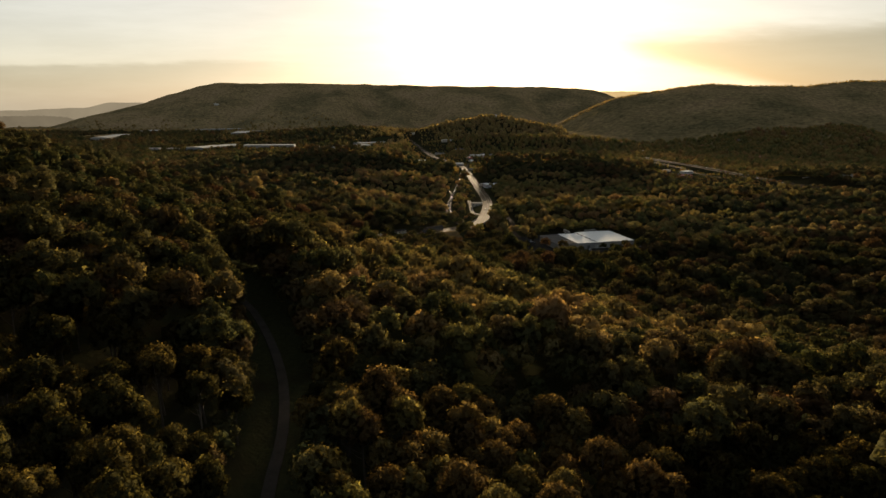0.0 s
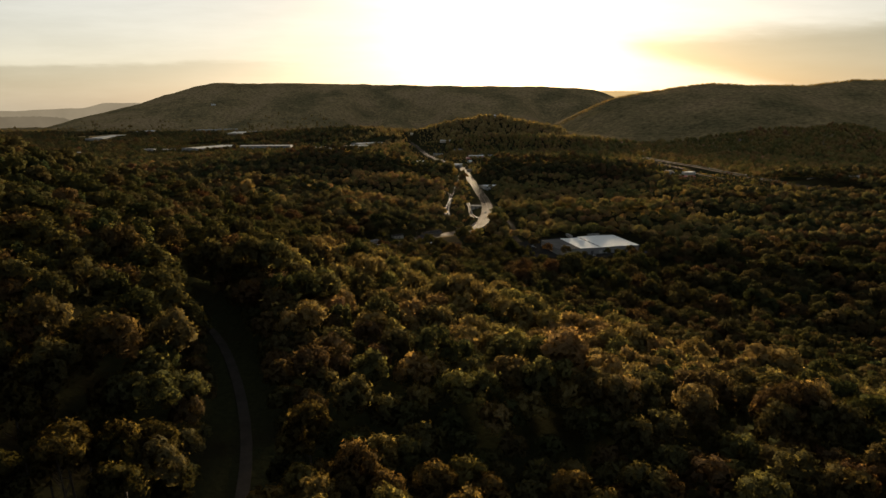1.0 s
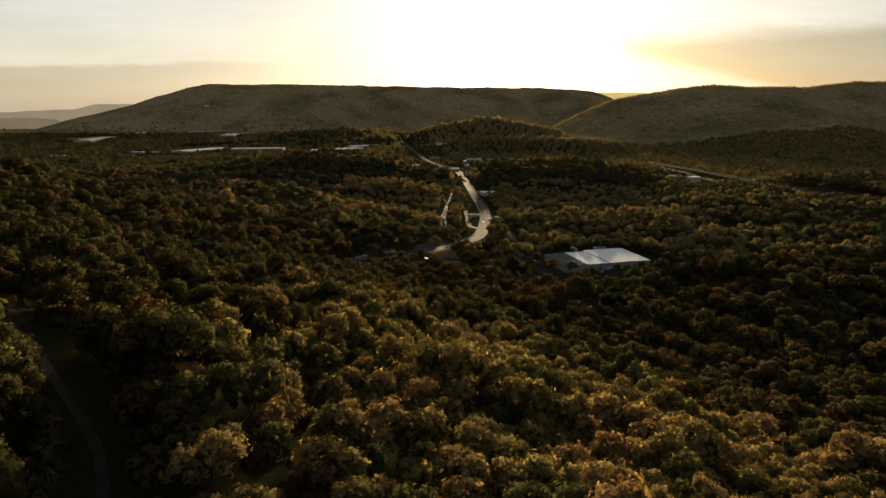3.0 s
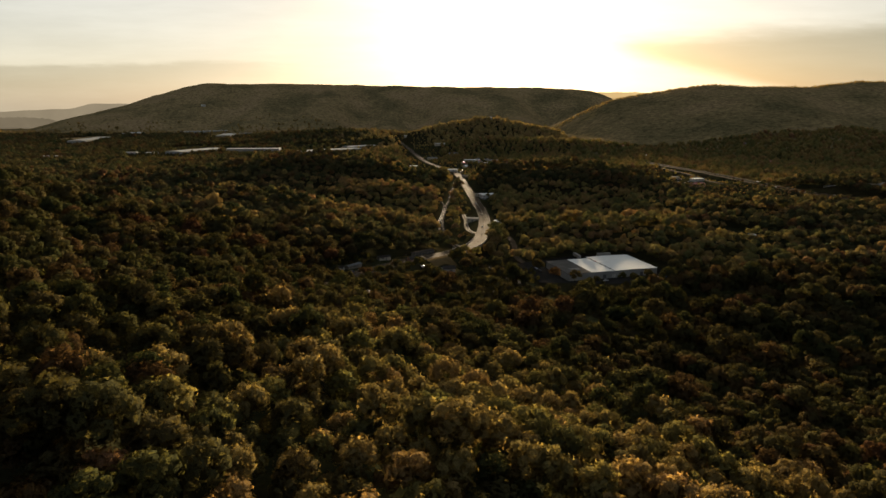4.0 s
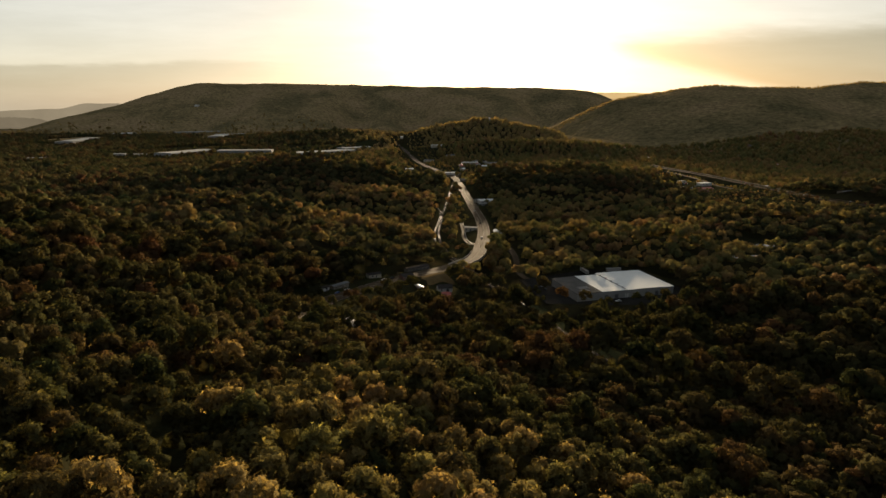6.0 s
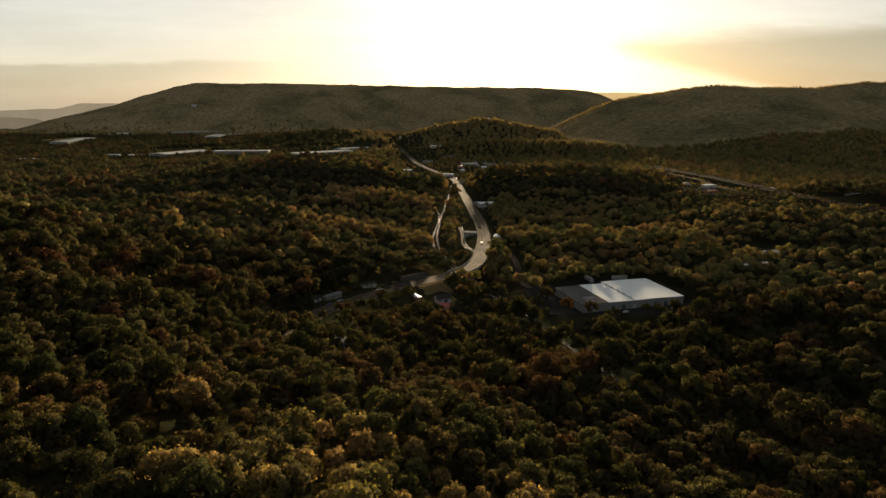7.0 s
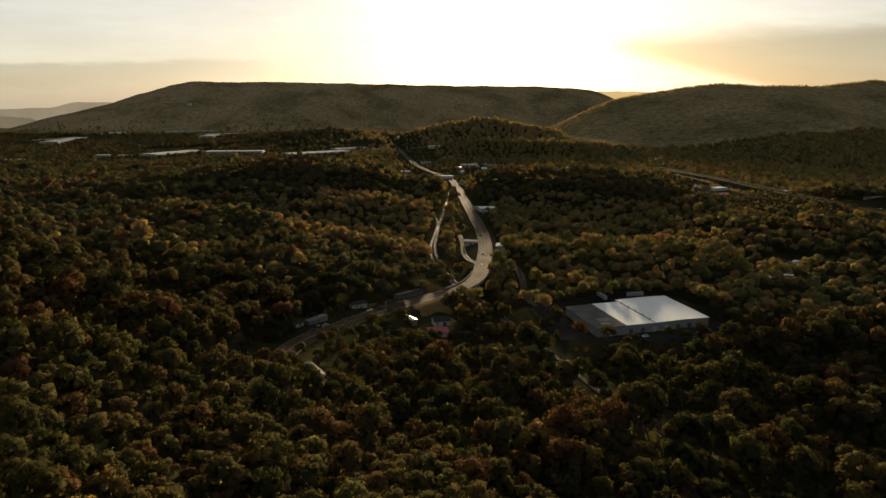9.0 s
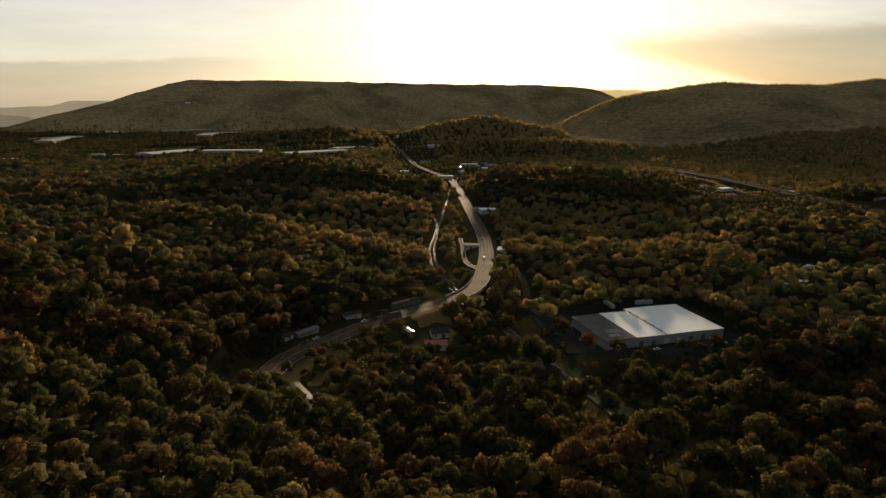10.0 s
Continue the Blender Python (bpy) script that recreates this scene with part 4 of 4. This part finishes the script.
# ---------------------------------------------------------------- trees
rng = np.random.default_rng(7)


def ico():
    bm = bmesh.new()
    bmesh.ops.create_icosphere(bm, subdivisions=1, radius=1.0)
    v, f = np.array([p.co[:] for p in bm.verts]), np.array([[q.index for q in p.verts] for p in bm.faces])
    bm.free()
    return v, f


ICO_V, ICO_F = ico()


ICO_TOP = ICO_F[ICO_V[ICO_F].mean(1)[:, 2] > -0.6]  # a lobe has no faces on its hidden underside


def crown_shape(seed, lumps, sprigs, size, wide=4.6, tall=5.0, centre=10.2, fat=1.0, rough=0.52, core=0.76):
    """A crown: lobes set over a dome, each hung with leafy sprigs. Gives points, triangles, outward directions, and the number of lobe faces."""
    g = np.random.default_rng(seed)
    lean = g.uniform(-0.5, 0.5, 2)
    spots = []
    for k in range(lumps):
        a, h = 2.4 * k + g.uniform(0, 0.9), (k + 0.5) / lumps
        el = math.asin(min(1, -0.2 + 1.2 * h))
        s = g.uniform(0.55, 0.75)
        spots.append((math.cos(a) * math.cos(el) * wide * s + lean[0], math.sin(a) * math.cos(el) * wide * s + lean[1], centre + math.sin(el) * tall * s, wide * fat * g.uniform(0.36, 0.48)))
    spots = np.array(spots)
    heart = np.array((lean[0], lean[1], centre - 1.5))
    verts, tris, ways, n = [], [], [], 0
    for x, y, z, r in spots:
        v = ICO_V * (r * core) * g.uniform(0.76, 1.2, (len(ICO_V), 1)) * (1, 1, 0.9) + (x, y, z)
        verts.append(v)
        tris.append(ICO_TOP + n)
        out = v - heart
        ways.append(ICO_V * 0.3 + out / np.linalg.norm(out, axis=1)[:, None] * 0.9)
        n += len(v)
    if sprigs:
        m = sprigs * 4
        pick = g.integers(0, lumps, m)
        d = g.normal(size=(m, 3))
        d[:, 2] += 0.25
        d /= np.linalg.norm(d, axis=1)[:, None]
        p = spots[pick, :3] + d * (spots[pick, 3] * (core + 0.02 + rough * g.uniform(0, 1, m) ** 1.5))[:, None] * (1, 1, 0.95)
        inside = np.zeros(m, bool)
        for s in spots:
            inside |= np.linalg.norm(p - s[:3], axis=1) < s[3] * 0.70
        keep = np.where(~inside & (p[:, 2] > centre - tall * 0.8))[0][:sprigs]
        p, d = p[keep], d[keep]
        m = len(p)
        a = g.normal(size=(m, 3))
        a -= d * ((a * d).sum(1) * g.uniform(0.75, 1.0, m))[:, None]
        a /= np.linalg.norm(a, axis=1)[:, None]
        b = np.cross(a, d + g.normal(size=(m, 3)) * 0.25)
        b /= np.linalg.norm(b, axis=1)[:, None]
        s = (size * g.uniform(0.65, 1.3, m))[:, None]
        corners = np.stack([p - a * s * 0.55 - b * s * 0.45, p + a * s * 0.65 - b * s * 0.1, p - a * s * 0.1 + b * s * 0.65], 1)
        verts.append(corners.reshape(-1, 3))
        tris.append(np.arange(3 * m).reshape(-1, 3) + n)
        out = corners.reshape(-1, 3) - heart
        out /= np.linalg.norm(out, axis=1)[:, None]
        w = np.repeat(d, 3, 0) * 0.35 + out * 0.9 + np.repeat(g.normal(size=(m, 3)), 3, 0) * 0.25
        ways.append(w)
    ways = np.vstack(ways)
    return np.vstack(verts), np.vstack(tris), ways / np.linalg.norm(ways, axis=1)[:, None], lumps * len(ICO_F)


def leafy_mesh(name, v, f, ways, lobe, heart_mat, leaf_mat):
    """A mesh of triangles shaded along the given directions; lobe marks the faces of the solid lobes."""
    me = bpy.data.meshes.new(name)
    me.vertices.add(len(v))
    me.vertices.foreach_set("co", v.ravel())
    me.loops.add(f.size)
    me.loops.foreach_set("vertex_index", f.ravel().astype(np.int32))
    me.polygons.add(len(f))
    me.polygons.foreach_set("loop_start", np.arange(0, f.size, 3, dtype=np.int32))
    me.materials.append(heart_mat)
    me.materials.append(leaf_mat)
    me.polygons.foreach_set("material_index", (~lobe).astype(np.int32))
    me.polygons.foreach_set("use_smooth", np.ones(len(f), bool))
    me.update(calc_edges=True)
    me.normals_split_custom_set_from_vertices(ways.tolist())
    return me


def trunk_shape(seed, top=12.0):
    """A tapered trunk with a few limbs."""
    g = np.random.default_rng(seed)
    verts, faces = [], []

    def limb(a, b, r0, r1, bend):
        a, b = np.array(a, float), np.array(b, float)
        rings, sides, start = 4, 6, len(verts)
        for k in range(rings):
            t = k / (rings - 1)
            c = a + (b - a) * t + np.array(bend) * math.sin(math.pi * t)
            for j in range(sides):
                w = 2 * math.pi * j / sides
                r = r0 + (r1 - r0) * t
                verts.append((c[0] + r * math.cos(w), c[1] + r * math.sin(w), c[2]))
        for k in range(rings - 1):
            for j in range(sides):
                faces.append((start + k * sides + j, start + k * sides + (j + 1) % sides, start + (k + 1) * sides + (j + 1) % sides, start + (k + 1) * sides + j))

    limb((0, 0, -1.0), (g.uniform(-.4, .4), g.uniform(-.4, .4), top), 0.27, 0.09, (g.uniform(-.2, .2), g.uniform(-.2, .2), 0))
    for k in range(5):
        a, h = 1.3 * k + g.uniform(0, 1), 5.5 + 1.1 * k
        limb((0, 0, h), (2.6 * math.cos(a), 2.6 * math.sin(a), h + g.uniform(1.6, 2.8)), 0.12, 0.04, (0, 0, -0.3))
    return verts, faces


def tree_template(kind, label, seed):
    v, f, ways, puffs = crown_shape(seed, 22 + seed % 5, 720, 0.6, rough=0.42, core=0.84, fat=0.72)
    base = new("tree")
    tagged(base, label, "tree", "trees of the near hillside")
    mesh_object("trunk", *trunk_shape(seed), BARK, base)
    crown = new("crown", leafy_mesh("crown", v, f, ways, np.arange(len(f)) < puffs, *LEAF[kind]))
    crown.parent = base
    return base


def clear_of_routes(x, y, more=0.0):
    ok = np.ones(x.shape, bool)
    gaps = {id(FOREST_ROAD): 6.2, id(MAIN_ROAD): 16.0, id(RAIL_WAY): 7.5, id(BRANCH_WAY): 7.0, id(RAMP): 10.5, id(SIDE_ROAD): 7.5, id(HIGHWAY): 26.0, id(FRONTAGE): 9.0}
    for (points, _, _), (line, _, _) in zip(ROUTES, LINES):
        ok &= near_line(line, x, y)[0] > gaps[id(points)] + more
    for cx, cy, turn, hx, hy in CLEARINGS + FOOTPRINTS:
        ok &= in_box(x, y, cx, cy, turn, hx, hy) > more
    return ok


CLEARINGS = [(152.5, 638, STORE_TURN, 58.8, 38), (77.5, 621.2, -1.2, 37.5, 10), (90, 568, -1.25, 105, 13), (7, 645, 0.7, 15, 9), (41, 812, 1.5, 52, 9), (55, 880, 1.55, 130, 8), (2.5, 615, 0.6, 21.2, 18.8), (11, 600, 0.2, 11, 15), (-40.5, 491.5, -0.85, 17.5, 6), (24, 552, 0.3, 22, 12), (497.5, 1262.5, 0.5, 50, 60), (82.5, 1085, 0.1, 15, 27.5), (-6.2, 700, 0.8, 20, 11.2),
             (162.5, 1731.2, 0.0, 75, 22.5), (0, 1456.2, 0.3, 32.5, 37.5), (330, 775, 0.3, 24, 8), (368, 826, 0.15, 32, 11)]
CLEARINGS += [(-1468.8, 2725, 0.0, 87.5, 137.5), (-1525, 3150, 0.0, 87.5, 150), (-1300, 3556.2, 0.0, 150, 50), (-918.8, 2875, 0.0, 112.5, 75), (-856.2, 2287.5, 0.0, 87.5, 75), (-662.5, 2300, 0.0, 106.2, 37.5), (-350, 2293.8, 0.0, 162.5, 50), (-162.5, 2450, 0.0, 75, 62.5)]


# scrub and young trees: x, y, turn, half-sizes, size
LOW_ZONES = [(-1390, 2380, 0, 110, 90, 0.45), (-800, 1930, 0, 140, 80, 0.45), (-590, 2020, 0, 110, 60, 0.45), (-360, 1940, 0.3, 130, 70, 0.45), (-1210, 3240, 0, 140, 60, 0.45), (-900, 2690, 0, 110, 80, 0.45)]
LOW_ZONES += [(-42, 545, 0.9, 50, 32, 0.68), (-40, 468, -0.6, 26, 16, 0.78), (10, 575, 0.3, 34, 24, 0.55), (-85, 478, 0.2, 22, 20, 0.8), (545, 1290, -1.4, 290, 60, 0.5), (470, 1160, 0.0, 60, 110, 0.4), (60, 1640, 0.0, 130, 200, 0.5), (-60, 2050, 1.72, 600, 55, 0.4),
    (-600, 2090, 0.0, 360, 90, 0.7), (-1420, 2600, 0.0, 200, 110, 0.7), (1500, 2840, 0.0, 1400, 62, 0.42), (150, 590, STORE_TURN, 62, 18, 0.62), (60, 1010, 1.57, 120, 26, 0.55), (345, 790, 0.2, 50, 22, 0.5)]


def size_at(x, y):
    s = np.ones(x.shape)
    for cx, cy, turn, hx, hy, k in LOW_ZONES:
        s = np.where(in_box(x, y, cx, cy, turn, hx, hy) <= 0, np.minimum(s, k), s)
    return s


def scatter(y0, y1, cell, margin=25.0):
    """Jittered places over the wedge of land in front."""
    pts = []
    y = y0
    while y < y1:
        half = 0.76 * y + margin
        xs = np.arange(-half, half, cell)
        pts.append(np.stack([xs + rng.uniform(-0.38, 0.38, len(xs)) * cell + (0.5 * cell if int(y / cell) % 2 else 0), y + rng.uniform(-0.38, 0.38, len(xs)) * cell], 1))
        y += cell * 0.92
    p = np.vstack(pts)
    return p[clear_of_routes(p[:, 0], p[:, 1])]


def sunlit_share(x, y):
    """How many of the trees get leaves coloured as sunlit: most along the spur, few on its flanks and in the valley."""
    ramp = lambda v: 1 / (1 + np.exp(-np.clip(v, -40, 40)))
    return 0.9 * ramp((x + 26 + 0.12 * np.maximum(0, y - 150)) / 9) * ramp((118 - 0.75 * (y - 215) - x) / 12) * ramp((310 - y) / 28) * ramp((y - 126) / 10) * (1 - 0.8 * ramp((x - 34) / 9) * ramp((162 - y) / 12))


def planted():
    """The near hillside, tree by tree."""
    kinds = [("green", "leafy green deciduous tree on the wooded slope"), ("gold", "golden-olive deciduous tree catching low sun"), ("rust", "rust-brown autumn tree on the wooded slope")]
    made = {k: [tree_template(k, lab, 11 + 7 * i + 3 * j) for j in range(3)] for i, (k, lab) in enumerate(kinds)}
    used = {id(t): False for ts in made.values() for t in ts}
    p = scatter(45.0, 102.0, 5.1, 4)
    p = p[(p[:, 0] > -28) | (rng.uniform(0, 1, len(p)) < 0.9)]
    z = ground_height(p[:, 0], p[:, 1])
    for (x, y), h in zip(p, z):
        # tone leans to darker greens left of the track and past x = 36
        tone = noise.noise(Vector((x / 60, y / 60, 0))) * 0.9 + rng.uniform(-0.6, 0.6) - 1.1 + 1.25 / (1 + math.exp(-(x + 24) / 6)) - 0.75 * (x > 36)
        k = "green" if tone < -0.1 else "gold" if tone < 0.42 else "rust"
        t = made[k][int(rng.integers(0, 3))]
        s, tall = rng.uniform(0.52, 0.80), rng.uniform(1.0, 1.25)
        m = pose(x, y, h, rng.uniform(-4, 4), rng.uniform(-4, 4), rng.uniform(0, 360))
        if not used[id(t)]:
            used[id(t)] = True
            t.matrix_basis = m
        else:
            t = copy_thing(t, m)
        t.scale = (s, s, s * tall)


def forest(name, label, templates, p, spread=(0.72, 1.25), leaves=None, lift=0.0):
    """Many trees joined into one mesh, each with its own tint."""
    z, young = ground_height(p[:, 0], p[:, 1]), size_at(p[:, 0], p[:, 1])
    V, F, T, W, G, n = [], [], [], [], [], 0
    for (x, y), h, k in zip(p, z, young):
        v, f, ways, puffs = templates[int(rng.integers(0, len(templates)))]
        a, s = rng.uniform(0, 2 * math.pi), rng.uniform(*spread) * k * (1.02 + 0.42 * noise.noise(Vector((x / 32, y / 32, 3.0))))
        c, q = math.cos(a), math.sin(a)
        V.append(np.stack([(v[:, 0] * c - v[:, 1] * q) * s + x, (v[:, 0] * q + v[:, 1] * c) * s + y, v[:, 2] * s * rng.uniform(0.85, 1.15) + h + lift], 1))
        W.append(np.stack([ways[:, 0] * c - ways[:, 1] * q, ways[:, 0] * q + ways[:, 1] * c, ways[:, 2]], 1))
        F.append(f + n)
        G.append(np.arange(len(f)) < puffs)
        T.append(np.full(len(v), np.clip(rng.normal(0.5, 0.24), 0, 1)))
        n += len(v)
    me = leafy_mesh(name, np.vstack(V), np.vstack(F), np.vstack(W), np.concatenate(G), *(leaves or LEAF_MIXED))
    me.attributes.new("tint", "FLOAT", "POINT").data.foreach_set("value", np.concatenate(T).astype(np.float32))
    tagged(new(name, me), label, "forest", kind="stuff")


planted()
dense = [crown_shape(90 + k, 12, 170, 0.80, rough=0.34, core=0.88, fat=0.95) for k in range(8)]
rich = [crown_shape(100 + k, 9, 36, 1.0, rough=0.22, core=0.94, fat=1.07) for k in range(8)]
low = []
cap = ICO_F[ICO_V[ICO_F].mean(1)[:, 2] > -0.3]
slight = [crown_shape(240 + k, 4, 0, 1.2, 4.0, 4.0, 10.0, 1.5, rough=0.2, core=0.97) for k in range(8)]
for k in range(6):
    g = np.random.default_rng(300 + k)
    v = ICO_V * (6.2, 6.2, 8.0) * g.uniform(0.7, 1.25, (len(ICO_V), 1)) + (0, 0, 3.4)
    low.append((v, cap, ICO_V, len(cap)))
edge = []
line = smooth_line(FOREST_ROAD, 5.2)
for side in (-1, 1):
    t = np.gradient(line[:, :2], axis=0)
    t /= np.linalg.norm(t, axis=1)[:, None]
    edge.append(line[:, :2] + np.stack([t[:, 1], -t[:, 0]], 1) * (side * rng.uniform(6.6, 8.0, len(line)))[:, None])
fair = [crown_shape(200 + k, 5, 5, 1.2, 4.0, 4.0, 10.0, 1.45, rough=0.2, core=0.94) for k in range(8)]
thick = [crown_shape(60 + k, 16, 380, 0.66, rough=0.40, core=0.84, fat=0.82) for k in range(8)]
forest("forest", "shaded trees lining the cut of the forest track", thick[:4], np.vstack(edge), (0.5, 0.8), LEAF_BROWN)
xs, ys = np.meshgrid(np.arange(-290, 290, 8.4), np.arange(-70, 330, 8.0))
flanks = np.stack([xs.ravel() + rng.uniform(-3, 3, xs.size), ys.ravel() + rng.uniform(-3, 3, xs.size)], 1)
flanks = flanks[(np.abs(flanks[:, 0]) > 0.76 * flanks[:, 1] + np.where(flanks[:, 1] > 102, 27, 6)) | (flanks[:, 1] < 44)]
flanks = flanks[clear_of_routes(flanks[:, 0], flanks[:, 1])]
forest("forest", "woodland on the flanks and upper end of the slope", slight, flanks, (0.75, 1.2))
near_wood, mid_wood = scatter(102.0, 200.0, 6.0), scatter(200.0, 410.0, 7.4)
# golden trees get sunlight put into their leaf colour, the rest stay darker
golden = [rng.uniform(0, 1, len(q)) < sunlit_share(q[:, 0], q[:, 1]) for q in (near_wood, mid_wood)]
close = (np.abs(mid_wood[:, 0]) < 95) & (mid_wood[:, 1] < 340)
# lower and shade pick the woods whose leaves are darkened as shade
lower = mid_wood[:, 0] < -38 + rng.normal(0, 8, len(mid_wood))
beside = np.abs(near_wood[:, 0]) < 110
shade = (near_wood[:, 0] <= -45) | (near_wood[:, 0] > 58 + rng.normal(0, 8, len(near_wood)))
plain = [crown_shape(140 + k, 10, 76, 1.0, rough=0.32, core=0.9, fat=1.0) for k in range(8)]
forest("forest", "autumn woodland along the crest of the spur, sunlight put into its golden colour", thick, near_wood[golden[0]], (0.62, 1.05), LEAF_SPUR, 0.6)
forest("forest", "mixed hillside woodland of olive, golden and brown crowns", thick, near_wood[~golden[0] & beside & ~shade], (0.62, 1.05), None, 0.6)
forest("forest", "green and brown woodland falling away from the spur, leaves darkened as shade", thick, near_wood[~golden[0] & beside & shade], (0.62, 1.05), LEAF_SHADED, 0.6)
forest("forest", "mixed woodland high on the hillside, leaves darkened as shade", plain, near_wood[~golden[0] & ~beside], (0.62, 1.05), LEAF_SHADED, 0.6)
forest("forest", "autumn woodland on the falling spur, leaves coloured as sunlit", thick, mid_wood[golden[1] & close], (0.64, 1.08), LEAF_SPUR, 2.0)
forest("forest", "autumn woodland on the flanks of the spur, leaves coloured as sunlit", dense, mid_wood[golden[1] & ~close], (0.64, 1.08), LEAF_SPUR, 2.0)
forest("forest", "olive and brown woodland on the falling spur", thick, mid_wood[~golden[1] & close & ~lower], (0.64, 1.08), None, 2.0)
forest("forest", "brown woodland on the side of the spur, leaves darkened as shade", thick, mid_wood[~golden[1] & close & lower], (0.64, 1.08), LEAF_SHADED, 2.0)
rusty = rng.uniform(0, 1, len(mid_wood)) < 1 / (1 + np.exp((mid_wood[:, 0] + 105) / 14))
forest("forest", "rust-brown woodland along the crest of the hillside", plain, mid_wood[~golden[1] & ~close & rusty], (0.64, 1.08), LEAF_SHADED, 2.0)
forest("forest", "olive and brown woodland on the lower hillside", plain, mid_wood[~golden[1] & ~close & ~rusty], (0.64, 1.08), LEAF_SHADED, 2.0)
low_wood, tall_wood = scatter(415.0, 640.0, 9.4), scatter(400.0, 640.0, 11.8)
low_wood = low_wood[low_wood[:, 0] < 15 + 8 * np.sin(low_wood[:, 1] / 17)]
tall_wood = tall_wood[tall_wood[:, 0] > 15 + 8 * np.sin(tall_wood[:, 1] / 17)]
close = (low_wood[:, 0] > -190) & (low_wood[:, 1] < 540)
# the woods below the hill take the same darkened leaves
forest("forest", "tall round-crowned woodland at the foot of the hill", dense, low_wood[close], (0.8, 1.35), LEAF_SHADED, 1.0)
forest("forest", "dense mixed woodland of green, golden and brown crowns", rich, low_wood[~close], (0.8, 1.35), LEAF_SHADED, 1.0)
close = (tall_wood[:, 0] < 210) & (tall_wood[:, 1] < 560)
forest("forest", "broad brown-crowned oak woodland on the ridge before the warehouse", dense, tall_wood[close], (0.95, 1.6), LEAF_SHADED, -2.0)
forest("forest", "golden-brown woodland beside the warehouse and its ridge", rich, tall_wood[~close], (1.0, 1.6), LEAF_SHADED, -2.0)
bend = np.stack([np.interp(np.linspace(676, 752, 20), (676, 708, 752), (46, 55, 66)) + rng.uniform(0, 11, 20), np.linspace(676, 752, 20)], 1)
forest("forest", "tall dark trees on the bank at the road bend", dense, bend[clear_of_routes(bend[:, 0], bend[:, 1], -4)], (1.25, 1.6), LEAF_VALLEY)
valley_wood = scatter(640.0, 1260.0, 9.6)
# shady trees get darker brown leaves in place of real shade
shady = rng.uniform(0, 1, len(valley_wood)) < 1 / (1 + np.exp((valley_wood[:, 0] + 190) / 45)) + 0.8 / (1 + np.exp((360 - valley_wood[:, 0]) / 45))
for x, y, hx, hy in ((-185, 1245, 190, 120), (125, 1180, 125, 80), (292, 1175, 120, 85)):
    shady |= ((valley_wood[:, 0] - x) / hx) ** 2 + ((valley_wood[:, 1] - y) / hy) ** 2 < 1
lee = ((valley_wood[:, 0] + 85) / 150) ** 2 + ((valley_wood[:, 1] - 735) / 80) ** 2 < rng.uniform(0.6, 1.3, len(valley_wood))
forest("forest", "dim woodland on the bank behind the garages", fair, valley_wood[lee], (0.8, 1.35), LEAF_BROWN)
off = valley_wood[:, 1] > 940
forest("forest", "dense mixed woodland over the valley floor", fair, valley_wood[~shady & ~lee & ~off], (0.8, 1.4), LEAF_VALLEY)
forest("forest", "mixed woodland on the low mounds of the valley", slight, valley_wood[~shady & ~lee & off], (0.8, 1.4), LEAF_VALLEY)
forest("forest", "brown woodland at the side of the valley, leaves darkened as shade", fair, valley_wood[shady & ~lee & ~off], (0.8, 1.4), LEAF_BROWN)
forest("forest", "woodland on the mounds of the valley, shade put into its darker leaves", slight, valley_wood[shady & ~lee & off], (0.8, 1.4), LEAF_BROWN)
under = scatter(220.0, 640.0, 8.4)
forest("undergrowth", "low leafy thicket filling the gaps between the trees", low, under, (0.28, 0.48))
belt = scatter(1260.0, 2050.0, 12.6)
dull = rng.uniform(0, 1, len(belt)) < 1 / (1 + np.exp((belt[:, 0] + 0.17 * belt[:, 1] + 0.1 * (belt[:, 1] - 1260)) / 60))
# sunlight is put into the leaf colour here, except in the dull part
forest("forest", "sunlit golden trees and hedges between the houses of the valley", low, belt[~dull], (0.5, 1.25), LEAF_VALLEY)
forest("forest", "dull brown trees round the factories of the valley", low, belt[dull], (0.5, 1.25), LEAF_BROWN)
far = scatter(2050.0, 2950.0, 15.8)
far = far[(far[:, 0] < 445) | (np.abs(far[:, 1] - 2840) < 60)]
dull = far[:, 0] < -0.11 * far[:, 1] + rng.normal(0, 60, len(far))
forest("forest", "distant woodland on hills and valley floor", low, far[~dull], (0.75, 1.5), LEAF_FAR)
forest("forest", "distant dull brown woodland among the factories", low, far[dull], (0.75, 1.5), LEAF_BROWN)
foot = scatter(2950.0, 3800.0, 19.0)
foot = foot[rng.uniform(0, 1, len(foot)) < 0.75 * (1 - (foot[:, 1] - 2950) / 850) ** 1.5]
foot = foot[foot[:, 0] < -0.02 * foot[:, 1]]
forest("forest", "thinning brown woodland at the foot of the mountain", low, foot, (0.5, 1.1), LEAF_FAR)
